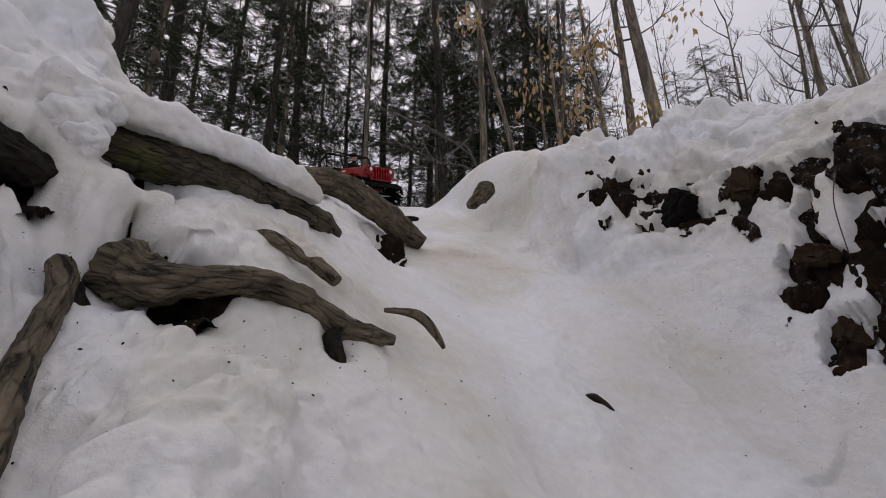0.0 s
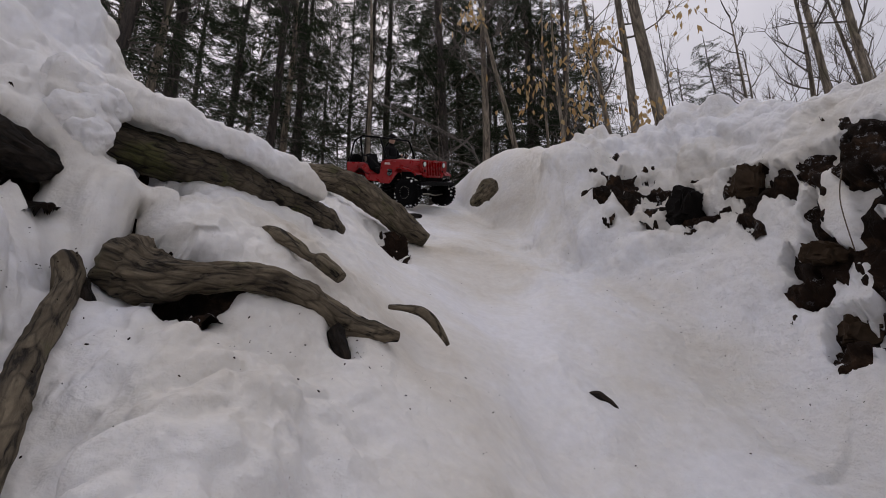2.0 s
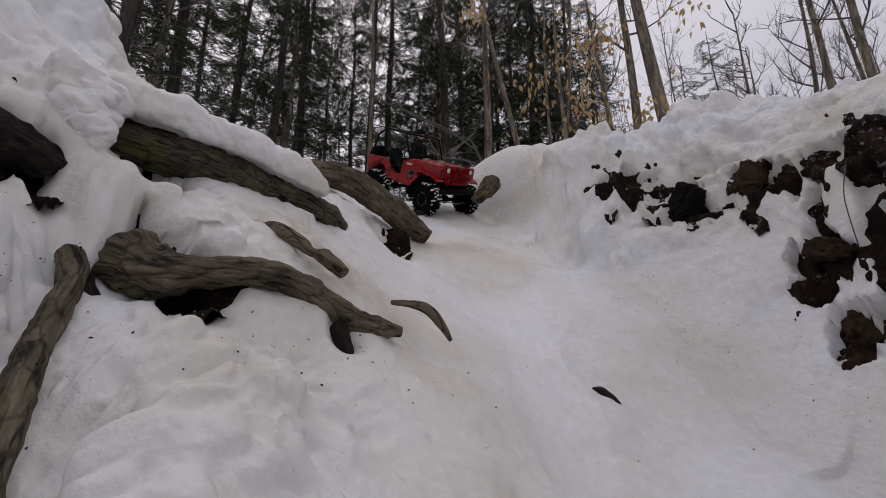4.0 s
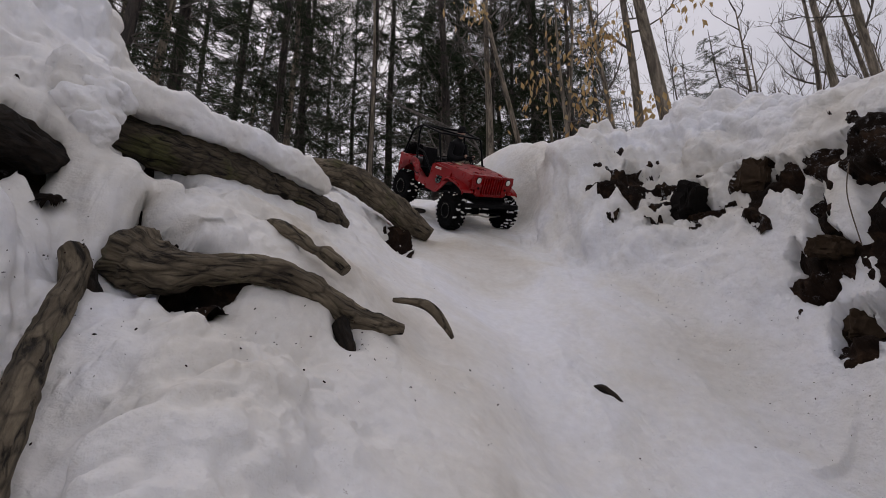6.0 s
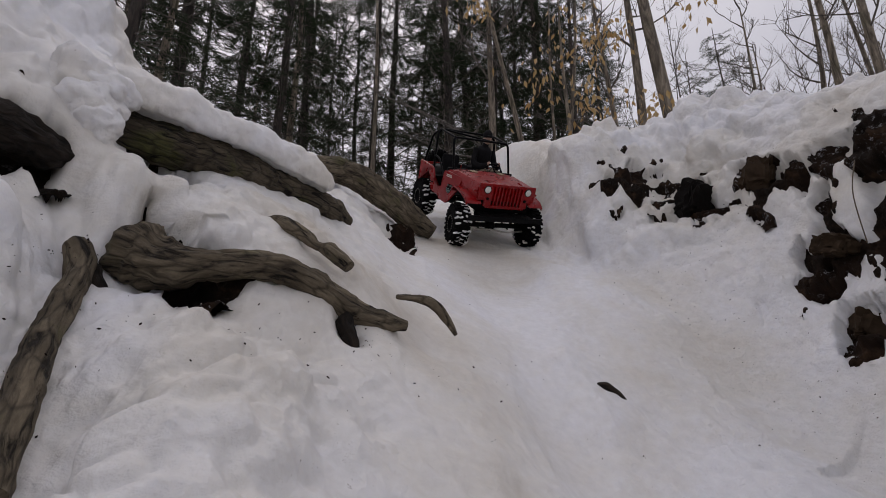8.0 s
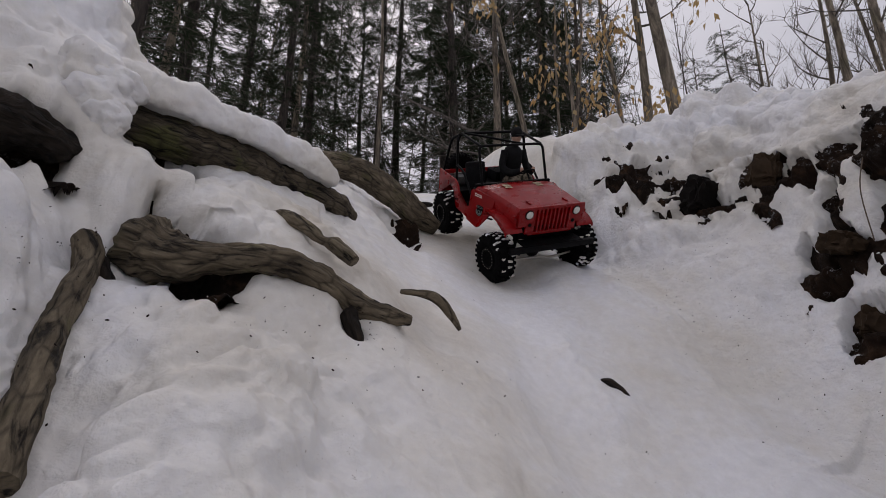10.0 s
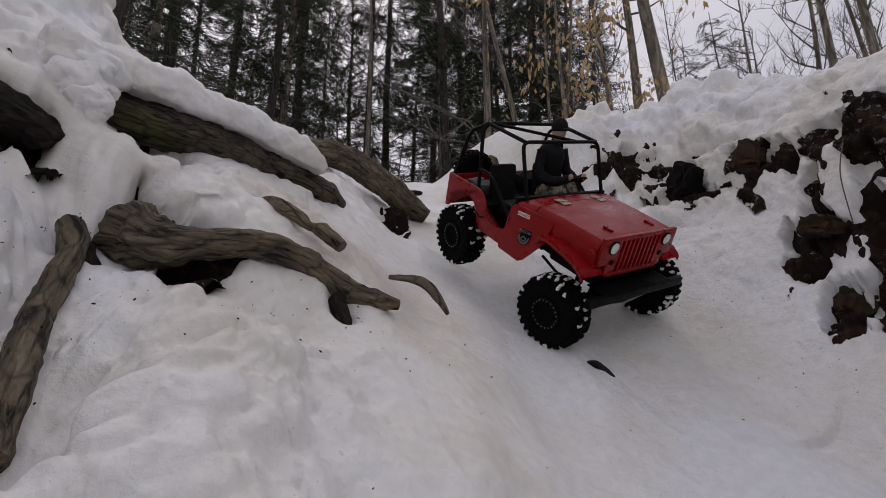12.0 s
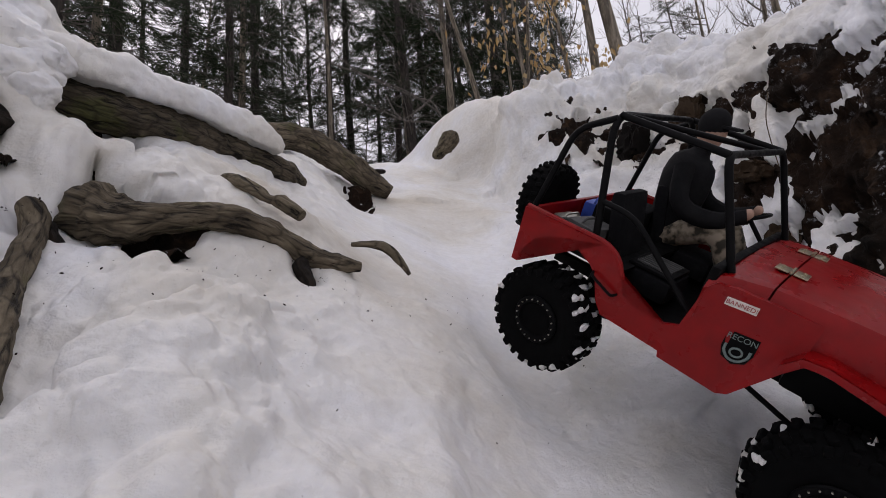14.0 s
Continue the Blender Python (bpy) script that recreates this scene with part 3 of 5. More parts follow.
    tagged(soil, "dark brown frozen soil bare where the snow slipped, also darkening the root hollows", "ground", kind="structure")


build_ground()

# ---- mesh tools ----
def mesh_of(name, bm, material, smooth=True):
    me = bpy.data.meshes.new(name)
    bmesh.ops.recalc_face_normals(bm, faces=bm.faces[:])
    bm.to_mesh(me)
    bm.free()
    for mt in material if isinstance(material, (list, tuple)) else [material]:
        me.materials.append(mt)
    if smooth:
        me.polygons.foreach_set("use_smooth", np.ones(len(me.polygons), dtype=bool))
        me.set_sharp_from_angle(angle=radians(38))
    return me


def part(name, bm, material, parent, label="", smooth=True):
    ob = new(name, mesh_of(name, bm, material, smooth))
    ob.parent = parent
    if label:
        ob["label"] = label
    return ob


def thing(name, label, category, group="", kind=""):
    return tagged(new(name), label, category, group, kind)


def box(bm, c, s, bevel=0.0, m=None, segs=2):
    """A box with rounded edges: centre and size."""
    made = bmesh.ops.create_cube(bm, size=1, matrix=(m or Matrix()) @ Matrix.Translation(c) @ Matrix.Diagonal((*s, 1)))["verts"]
    if bevel:
        edges = list({e for v in made for e in v.link_edges})
        bmesh.ops.bevel(bm, geom=edges, offset=bevel, segments=segs, affect="EDGES", profile=0.6)


def prism(bm, outline, x0, x1, bevel=0.0):
    """An outline of (y, z) points drawn out from x0 to x1."""
    a = [bm.verts.new((x0, y, z)) for y, z in outline]
    b = [bm.verts.new((x1, y, z)) for y, z in outline]
    n = len(a)
    faces = [bm.faces.new(a), bm.faces.new(b[::-1])]
    for i in range(n):
        faces.append(bm.faces.new((a[i], b[i], b[(i + 1) % n], a[(i + 1) % n])))
    if bevel:
        bmesh.ops.bevel(bm, geom=list({e for f in faces for e in f.edges}), offset=bevel, segments=2, affect="EDGES", profile=0.6)


def spline(points, n):
    """Points on a smooth line through those given (any number of values each)."""
    p = np.array(points, float)
    t = np.arange(len(p))
    u = np.linspace(0, len(p) - 1, n)
    i = np.clip(u.astype(int), 0, len(p) - 2)
    f = (u - i)[:, None]
    p0, p1, p2, p3 = p[np.maximum(i - 1, 0)], p[i], p[i + 1], p[np.minimum(i + 2, len(p) - 1)]
    return 0.5 * (2 * p1 + (p2 - p0) * f + (2 * p0 - 5 * p1 + 4 * p2 - p3) * f ** 2 + (3 * p1 - p0 - 3 * p2 + p3) * f ** 3)


def tube(bm, pts, radii, sides=8, wobble=0.0, seed=0, caps=True, mat=0):
    """A round bar along points; wobble makes it knotty."""
    pts = [Vector(p) for p in pts]
    radii = radii if hasattr(radii, "__len__") else [radii] * len(pts)
    rings, up, run = [], Vector((0.13, 0.21, 0.97)), 0.0
    way = bm.verts.layers.float_vector.get("bark_way") or bm.verts.layers.float_vector.new("bark_way") if wobble else None
    for i, p in enumerate(pts):
        d = (pts[min(i + 1, len(pts) - 1)] - pts[max(i - 1, 0)]).normalized()
        if abs(d.dot(up)) > 0.95:
            up = Vector((0.9, 0.3, 0.1))
        s = d.cross(up).normalized()
        up = s.cross(d).normalized()
        ring = []
        for k in range(sides):
            ang = 2 * math.pi * k / sides
            dirn = s * math.cos(ang) + up * math.sin(ang)
            rr = radii[i]
            if wobble:
                q = (p + dirn * radii[i])
                rr *= 1 + wobble * (noise.noise(q * 38 + Vector((seed, 0, 0))) + 0.6 * noise.noise(Vector((q.x * 90, q.y * 90, q.z * 90 + seed))) + 0.5 * noise.noise(Vector((ang * 3.0, i * 0.06, seed))) + 0.35 * abs(noise.noise(Vector((math.cos(ang) * 4 + seed, math.sin(ang) * 4, i * 0.05)))))
            ring.append(bm.verts.new(p + dirn * rr))
            if way:
                ring[-1][way] = (radii[i] * math.cos(ang) + seed * 0.37, radii[i] * math.sin(ang), run)
        rings.append(ring)
        run += (pts[min(i + 1, len(pts) - 1)] - p).length
    faces = []
    for a, b in zip(rings, rings[1:]):
        for k in range(sides):
            faces.append(bm.faces.new((a[k], a[(k + 1) % sides], b[(k + 1) % sides], b[k])))
    if caps:
        faces += [bm.faces.new(rings[0][::-1]), bm.faces.new(rings[-1])]
    if mat:
        for f in faces:
            f.material_index = mat


def bent(points, radius=0.02, steps=4):
    """A bar's line with its corners rounded."""
    p = [Vector(q) for q in points]
    out = [p[0]]
    for a, b, c in zip(p, p[1:], p[2:]):
        u, v = (a - b), (c - b)
        d = min(radius, u.length / 2.1, v.length / 2.1)
        s, e = b + u.normalized() * d, b + v.normalized() * d
        for i in range(steps + 1):
            t = i / steps
            out.append(s * (1 - t) ** 2 + b * 2 * t * (1 - t) + e * t * t)
    out.append(p[-1])
    return out


def lathe(bm, profile, n=32, axis="x", mat=0, m=None):
    """A turned form: profile of (along, radius)."""
    rings = []
    for al, rad in profile:
        ring = []
        for k in range(n):
            a = 2 * math.pi * k / n
            co = Vector((al, rad * math.cos(a), rad * math.sin(a))) if axis == "x" else Vector((rad * math.cos(a), rad * math.sin(a), al)) if axis == "z" else Vector((rad * math.cos(a), al, rad * math.sin(a)))
            ring.append(bm.verts.new((m @ co) if m else co))
        rings.append(ring)
    for a, b in zip(rings, rings[1:]):
        for k in range(n):
            bm.faces.new((a[k], a[(k + 1) % n], b[(k + 1) % n], b[k])).material_index = mat
    for ring in (rings[0], rings[-1]):
        if (ring[0].co - ring[n // 2].co).length > 1e-4:
            bm.faces.new(ring).material_index = mat


# ---- roots, sticks and stones on the bank ----
def root(name, label, rows, material, wobble=0.22, steps=60, sides=18, seed=0, category="root"):
    s = spline(rows, steps * 2)
    bm = bmesh.new()
    tube(bm, s[:, :3], np.maximum(s[:, 3], 0.001), sides * 2, wobble, seed)
    ob = new(name, mesh_of(name, bm, material))
    return tagged(ob, label, category)


def build_roots():
    root("tree_root", "thick grey-brown root arching out of the snow over a hollow", (
        (-0.44, 0.63, 0.345, 0.034), (-0.400, 0.572, 0.342, 0.040), (-0.372, 0.558, 0.334, 0.036), (-0.339, 0.556, 0.326, 0.026), (-0.285, 0.575, 0.333, 0.019),
        (-0.233, 0.603, 0.335, 0.018), (-0.188, 0.643, 0.316, 0.019), (-0.152, 0.672, 0.291, 0.018), (-0.107, 0.692, 0.278, 0.015), (-0.073, 0.707, 0.274, 0.007)), ROOT_BARK, 0.22, 90, 24, 1)
    root("tree_root", "upright knotty root leaning out of the snow", (
        (-0.425, 0.51, 0.30, 0.012), (-0.428, 0.504, 0.335, 0.0125), (-0.414, 0.498, 0.310, 0.0135), (-0.387, 0.452, 0.258, 0.0125), (-0.361, 0.411, 0.216, 0.0125), (-0.332, 0.370, 0.176, 0.0125), (-0.295, 0.32, 0.12, 0.012)), ROOT_BARK, 0.2, 70, 20, 7)
    root("fallen_log", "long brown log with moss, half under snow", (
        (-0.600, 0.612, 0.576, 0.028), (-0.555, 0.634, 0.576, 0.032), (-0.487, 0.704, 0.572, 0.034), (-0.430, 0.816, 0.592, 0.034), (-0.377, 0.933, 0.598, 0.031), (-0.297, 1.041, 0.590, 0.027), (-0.263, 1.090, 0.568, 0.018)), LOG_BARK, 0.2, 90, 24, 13, "log")
    root("fallen_log", "smooth brown root log ending bare on the track", (
        (-0.80, 1.20, 0.90, 0.039), (-0.657, 1.272, 0.872, 0.039), (-0.498, 1.342, 0.850, 0.040), (-0.336, 1.386, 0.840, 0.042), (-0.219, 1.426, 0.776, 0.043), (-0.139, 1.458, 0.717, 0.041), (-0.069, 1.488, 0.674, 0.024)), ROOT_BARK, 0.14, 80, 22, 19, "log")
    root("tree_root", "short root lump surfacing from the snow", (
        (-0.315, 0.735, 0.450, 0.006), (-0.280, 0.717, 0.440, 0.011), (-0.235, 0.703, 0.412, 0.010), (-0.215, 0.697, 0.395, 0.007), (-0.190, 0.691, 0.384, 0.012), (-0.160, 0.68, 0.358, 0.010)), ROOT_BARK, 0.25, 50, 16, 23)
    root("tree_root", "thin curved root end lying on the snow", (
        (-0.10, 0.80, 0.335, 0.004), (-0.046, 0.783, 0.324, 0.008), (-0.018, 0.782, 0.300, 0.008), (0.002, 0.781, 0.268, 0.003)), ROOT_BARK, 0.2, 40, 14, 29)
    root("stick", "short dark stick melted into the snow", (
        (0.257, 0.904, 0.190, 0.003), (0.274, 0.904, 0.187, 0.008), (0.295, 0.898, 0.175, 0.009), (0.314, 0.886, 0.154, 0.003)), DARK_BARK, 0.3, 30, 12, 31, "stick")
    # log end added near-black, its colour standing in for the hole's shade
    root("fallen_log", "near-black log end added to darken the hole under snow", (
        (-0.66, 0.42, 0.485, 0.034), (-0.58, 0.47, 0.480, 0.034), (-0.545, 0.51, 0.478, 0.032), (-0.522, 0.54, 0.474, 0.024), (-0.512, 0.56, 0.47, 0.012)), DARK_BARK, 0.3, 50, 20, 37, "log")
    root("wood_chunk", "brown broken wood showing through the snow", (
        (0.115, 1.95, 0.995, 0.012), (0.135, 1.925, 1.005, 0.026), (0.165, 1.915, 1.03, 0.036), (0.195, 1.915, 1.062, 0.038), (0.215, 1.93, 1.085, 0.020)), ROOT_BARK, 0.3, 30, 16, 67, "wood")
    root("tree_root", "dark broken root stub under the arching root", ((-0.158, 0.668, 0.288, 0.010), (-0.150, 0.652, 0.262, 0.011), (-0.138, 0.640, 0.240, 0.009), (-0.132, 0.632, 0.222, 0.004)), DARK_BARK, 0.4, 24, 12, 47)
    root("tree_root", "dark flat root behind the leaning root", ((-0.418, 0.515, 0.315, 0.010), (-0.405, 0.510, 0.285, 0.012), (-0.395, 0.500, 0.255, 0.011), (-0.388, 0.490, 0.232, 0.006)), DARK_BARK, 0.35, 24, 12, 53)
    root("stick", "small dark stick on the snow by the log", (
        (-0.225, 1.771, 0.868, 0.006), (-0.191, 1.773, 0.872, 0.010), (-0.116, 1.776, 0.872, 0.010), (-0.098, 1.778, 0.871, 0.004)), DARK_BARK, 0.3, 30, 10, 41, "stick")


build_roots()


def ground_at(x, y):
    return float(smooth_land(np.array([math.degrees(math.atan2(x, y))]), np.array([math.hypot(x, y)]))[0])


def build_bits():
    """Stones, stems and crumbs on the bank."""
    rock = worn("brown_stone", (0.034, 0.022, 0.013), 0.8, 0.0, 0.9, (0.009, 0.006, 0.0045), 28, 0.8)
    wet = worn("wet_black_stone", (0.005, 0.004, 0.0035), 0.85, 0.0, 0.8, (0.014, 0.010, 0.007), 30, 0.8)
    for stony in (rock, wet):
        stony.node_tree.nodes["Principled BSDF"].inputs["Specular IOR Level"].default_value = 0.1
    for label, c, size, turn, seed, mt in (("brown angular stone in the bare soil bank", (0.808, 0.962, 0.476), (0.036, 0.03, 0.022), 20, 1, rock), ("brown stone low in the bare soil", (0.803, 0.925, 0.300), (0.034, 0.03, 0.030), 70, 4, rock),
                                     ("wet black stone lump in the snow bank", (0.752, 1.365, 0.742), (0.052, 0.040, 0.056), 15, 9, wet), ("dark brown stone lump in the snow bank", (0.850, 1.215, 0.752), (0.046, 0.036, 0.050), 55, 15, rock)):
        name = "stone"
        bm = bmesh.new()
        bmesh.ops.create_icosphere(bm, subdivisions=4, radius=1)
        for v in bm.verts:
            d = v.co.normalized()
            k = 1 + 0.42 * noise.noise(d * 1.6 + Vector((seed, 0, 0))) + 0.20 * noise.noise(d * 5 + Vector((0, seed, 0))) + 0.16 * abs(noise.noise(d * 3.1 + Vector((seed, seed, 0)))) + 0.08 * noise.noise(d * 11)
            v.co = Vector([math.copysign(abs(q) ** 0.6, q) for q in d]) * k
            v.co = Vector((v.co.x * size[0], v.co.y * size[1], v.co.z * size[2]))
        ob = new(name, mesh_of(name, bm, mt))
        ob.matrix_basis = Matrix.Translation(c) @ pose(0, 0, 0, 15, 10, turn)
        tagged(ob, label, "stone", "stones in the bank")
    # snow hanging down beside the black log
    for (x, y, z), size, seed in (((-0.548, 0.592, 0.610), 0.050, 1), ((-0.520, 0.578, 0.560), 0.042, 2), ((-0.500, 0.575, 0.528), 0.030, 3), ((-0.515, 0.60, 0.600), 0.036, 4)):
        bm = bmesh.new()
        bmesh.ops.create_icosphere(bm, subdivisions=5, radius=size)
        for v in bm.verts:
            d = v.co / size
            q = d * 1.4 + Vector((seed * 7.1, 0, 0))
            k = 1 + 0.30 * noise.noise(q) + 0.12 * noise.noise(q * 2.4) + 0.035 * noise.noise(q * 6.1) + 0.02 * noise.noise(q * 17)
            v.co = d * size * k
        ob = new("snow_lump", mesh_of("snow_lump", bm, SNOW))
        ob.matrix_basis = Matrix.Translation((x, y, z)) @ pose(0, 0, 0, 0, 0, seed * 50)
        tagged(ob, "crumbly lump of wet snow hanging over the bank", "snow", "snow lumps")
    # thick snow lying along the mossy log: place and half height
    line = ((-0.61, 0.60, 0.635, 0.030), (-0.573, 0.625, 0.640, 0.034), (-0.530, 0.662, 0.644, 0.040), (-0.507, 0.685, 0.641, 0.037), (-0.480, 0.723, 0.645, 0.040), (-0.458, 0.768, 0.648, 0.038), (-0.435, 0.808, 0.652, 0.036),
            (-0.411, 0.865, 0.662, 0.038), (-0.385, 0.919, 0.664, 0.038), (-0.352, 0.971, 0.662, 0.040), (-0.324, 1.009, 0.656, 0.036), (-0.307, 1.032, 0.642, 0.022), (-0.302, 1.040, 0.634, 0.004))
    bm = bmesh.new()
    pts = spline(line, 150)
    pts[:, :2] *= 0.962
    pts[:, 2] = 0.2 + (pts[:, 2] - 0.2) * 0.962
    rings, n = [], 56
    for i, (x, y, z, h) in enumerate(pts):
        ahead = Vector(pts[min(i + 1, 149)][:3]) - Vector(pts[max(i - 1, 0)][:3])
        out = Vector((ahead.y, -ahead.x, 0)).normalized()
        ring = []
        for k in range(n):
            a = 2 * math.pi * k / n
            c, sn = math.cos(a), math.sin(a)
            d = out * (c * (0.030 if c > 0 else 0.075) * min(1, h / 0.02)) + Vector((0, 0, sn * h if sn > 0 else sn * h * (0.55 + 0.45 * abs(c))))
            q = Vector((x, y, z)) + d
            f = 1 + 0.22 * noise.noise(q * 22) + 0.14 * noise.noise(q * 60) + 0.07 * noise.noise(q * 150)
            ring.append(bm.verts.new(Vector((x, y, z)) + d * f))
        rings.append(ring)
    for a, b in zip(rings, rings[1:]):
        for k in range(n):
            bm.faces.new((a[k], a[(k + 1) % n], b[(k + 1) % n], b[k]))
    bm.faces.new(rings[0]), bm.faces.new(rings[-1])
    tagged(new("snow_drift", mesh_of("snow_drift", bm, SNOW)), "thick wet snow lying along the mossy log", "snow")
    straw = worn("dry_stem", (0.10, 0.075, 0.05), 0.8)
    for line, rad in ((((0.760, 1.235, 0.545), (0.764, 1.232, 0.575), (0.772, 1.228, 0.618)), 0.0016), (((0.775, 1.23, 0.545), (0.800, 1.225, 0.552)), 0.0013),
                      (((0.545, 1.50, 0.80), (0.575, 1.52, 0.845), (0.60, 1.54, 0.87)), 0.0016), (((0.86, 0.93, 0.66), (0.83, 0.92, 0.58), (0.825, 0.91, 0.47)), 0.0013)):
        bm = bmesh.new()
        pts = spline(line, 12)
        tube(bm, pts, rad, 6)
        tagged(new("dry_stem", mesh_of("dry_stem", bm, straw)), "thin dry brown stem at the snowy bank", "twig")
    rnd = random.Random(77)
    bm = bmesh.new()
    spread = ((-0.33, 0.44, 0.05, 60), (-0.20, 0.50, 0.06, 60), (-0.12, 0.60, 0.03, 50), (0.05, 0.62, 0.12, 40), (0.62, 1.05, 0.16, 150), (0.70, 1.25, 0.14, 130), (0.6, 1.45, 0.12, 100), (0.62, 0.80, 0.12, 110), (0.2, 0.9, 0.2, 40), (-0.42, 0.47, 0.04, 40), (0.45, 0.62, 0.2, 50))
    for cx, cy, sd, n in spread:
        for _ in range(int(n * 0.6)):
            x, y = rnd.gauss(cx, sd), rnd.gauss(cy, sd)
            s = rnd.choice((0.0004, 0.0005, 0.0006, 0.0007, 0.0009, 0.0012))
            m = Matrix.Translation((x, y, ground_at(x, y) + 0.011)) @ pose(0, 0, 0, rnd.uniform(-60, 60), rnd.uniform(-60, 60), rnd.uniform(0, 360)) @ Matrix.Diagonal((s * rnd.uniform(1, 2.2), s, s * 0.6, 1))
            bmesh.ops.create_icosphere(bm, subdivisions=1, radius=1, matrix=m)
    tagged(new("bark_crumbs", mesh_of("bark_crumbs", bm, SOIL)), "dark crumbs of bark and soil strewn on snow", "debris", kind="stuff")


build_bits()

# ---- the model car ----
RED = worn("red_paint", (0.22, 0.0018, 0.0026), 0.27, 0.0, 0.2, (0.09, 0.005, 0.005), 14, 0.0)
RUBBER = worn("black_rubber", (0.0028, 0.0028, 0.003), 0.85, 0.0, 0.2, (0.009, 0.0085, 0.008), 40, 0.3)
BLACK = worn("black_plastic", (0.003, 0.003, 0.0033), 0.5, 0.0, 0.2, (0.012, 0.012, 0.012), 40)
STEEL_BLACK = worn("black_coated_steel", (0.004, 0.004, 0.0045), 0.45, 0.0, 0.2, (0.022, 0.02, 0.018), 60)
STEEL = worn("bare_steel", (0.45, 0.43, 0.38), 0.35, 1.0, 0.3, (0.12, 0.1, 0.08), 90)
BRASS = worn("brass_hinge", (0.45, 0.40, 0.28), 0.35, 1.0, 0.3, (0.1, 0.08, 0.05), 120)
LENS = worn("headlight_glass", (0.62, 0.62, 0.58), 0.12, 0.0, 0.1, (0.3, 0.3, 0.3), 60)
WHITE_VINYL = worn("white_sticker", (0.72, 0.68, 0.62), 0.5, 0.0, 0.2, (0.4, 0.3, 0.25), 60)
SEAT_CLOTH = worn("black_seat_cloth", (0.008, 0.008, 0.009), 0.85, 0.0, 0.2, (0.06, 0.06, 0.06), 60, 0.4)
GREY_PACK_AND_GLINT = worn("grey_webbing_and_glints", (0.05, 0.05, 0.05), 0.7, 0.0, 0.4, (0.16, 0.16, 0.15), 80, 0.4)
BLUE = worn("blue_cap", (0.02, 0.06, 0.35), 0.5)
DULL_GREY = worn("grey_emblem", (0.14, 0.18, 0.17), 0.5, 0.0, 0.2, (0.05, 0.05, 0.05), 60)
STICKER_RED = worn("sticker_letters", (0.32, 0.03, 0.03), 0.5)
SNOW_BIT = snow_material()
RED.node_tree.nodes["Principled BSDF"].inputs["Specular IOR Level"].default_value = 0.26
STEEL_BLACK.node_tree.nodes["Principled BSDF"].inputs["Specular IOR Level"].default_value = 0.07
for dull in (RUBBER, BLACK, SEAT_CLOTH):
    dull.node_tree.nodes["Principled BSDF"].inputs["Specular IOR Level"].default_value = 0.06

def build_tyre(bm_t, rad=WHEEL_R, width=0.050):
    """The rounded carcass of a tyre."""
    w, r = width / 2, rad
    lathe(bm_t, [(-w * 0.84, r * 0.425), (-w * 1.02, r * 0.58), (-w * 1.08, r * 0.72), (-w * 0.96, r * 0.87), (-w * 0.6, r * 0.95), (0, r * 0.96),
                 (w * 0.6, r * 0.95), (w * 0.96, r * 0.87), (w * 1.08, r * 0.72), (w * 1.02, r * 0.58), (w * 0.84, r * 0.425)], 52)


def build_lugs(wheel, rad, width, lugs):
    """The tread blocks, each a piece of its own; alike blocks share a mesh."""
    w, r = width / 2, rad
    kinds = []
    for size in ((w * 0.62, r * 0.115, r * 0.10), (w * 0.22, r * 0.14, r * 0.15), (w * 0.22, r * 0.10, r * 0.15)):
        bm = bmesh.new()
        box(bm, (0, 0, 0), size, 0.0012, None, 1)
        kinds.append(mesh_of("tread_lug", bm, RUBBER))
    for k in range(lugs):
        for side in (-1, 1):
            spin = pose(0, 0, 0, 360 / lugs * (k + (0.5 if side > 0 else 0)))
            for mesh, m in ((kinds[0], pose(0, 0, 0, 0, 0, side * 14) @ Matrix.Translation((side * w * 0.42, 0, r * 0.965))), (kinds[2 if k % 2 else 1], Matrix.Translation((side * w * 0.93, 0, r * 0.89)))):
                ob = new("tread_lug", mesh)
                ob.parent = wheel
                ob.matrix_basis = spin @ m


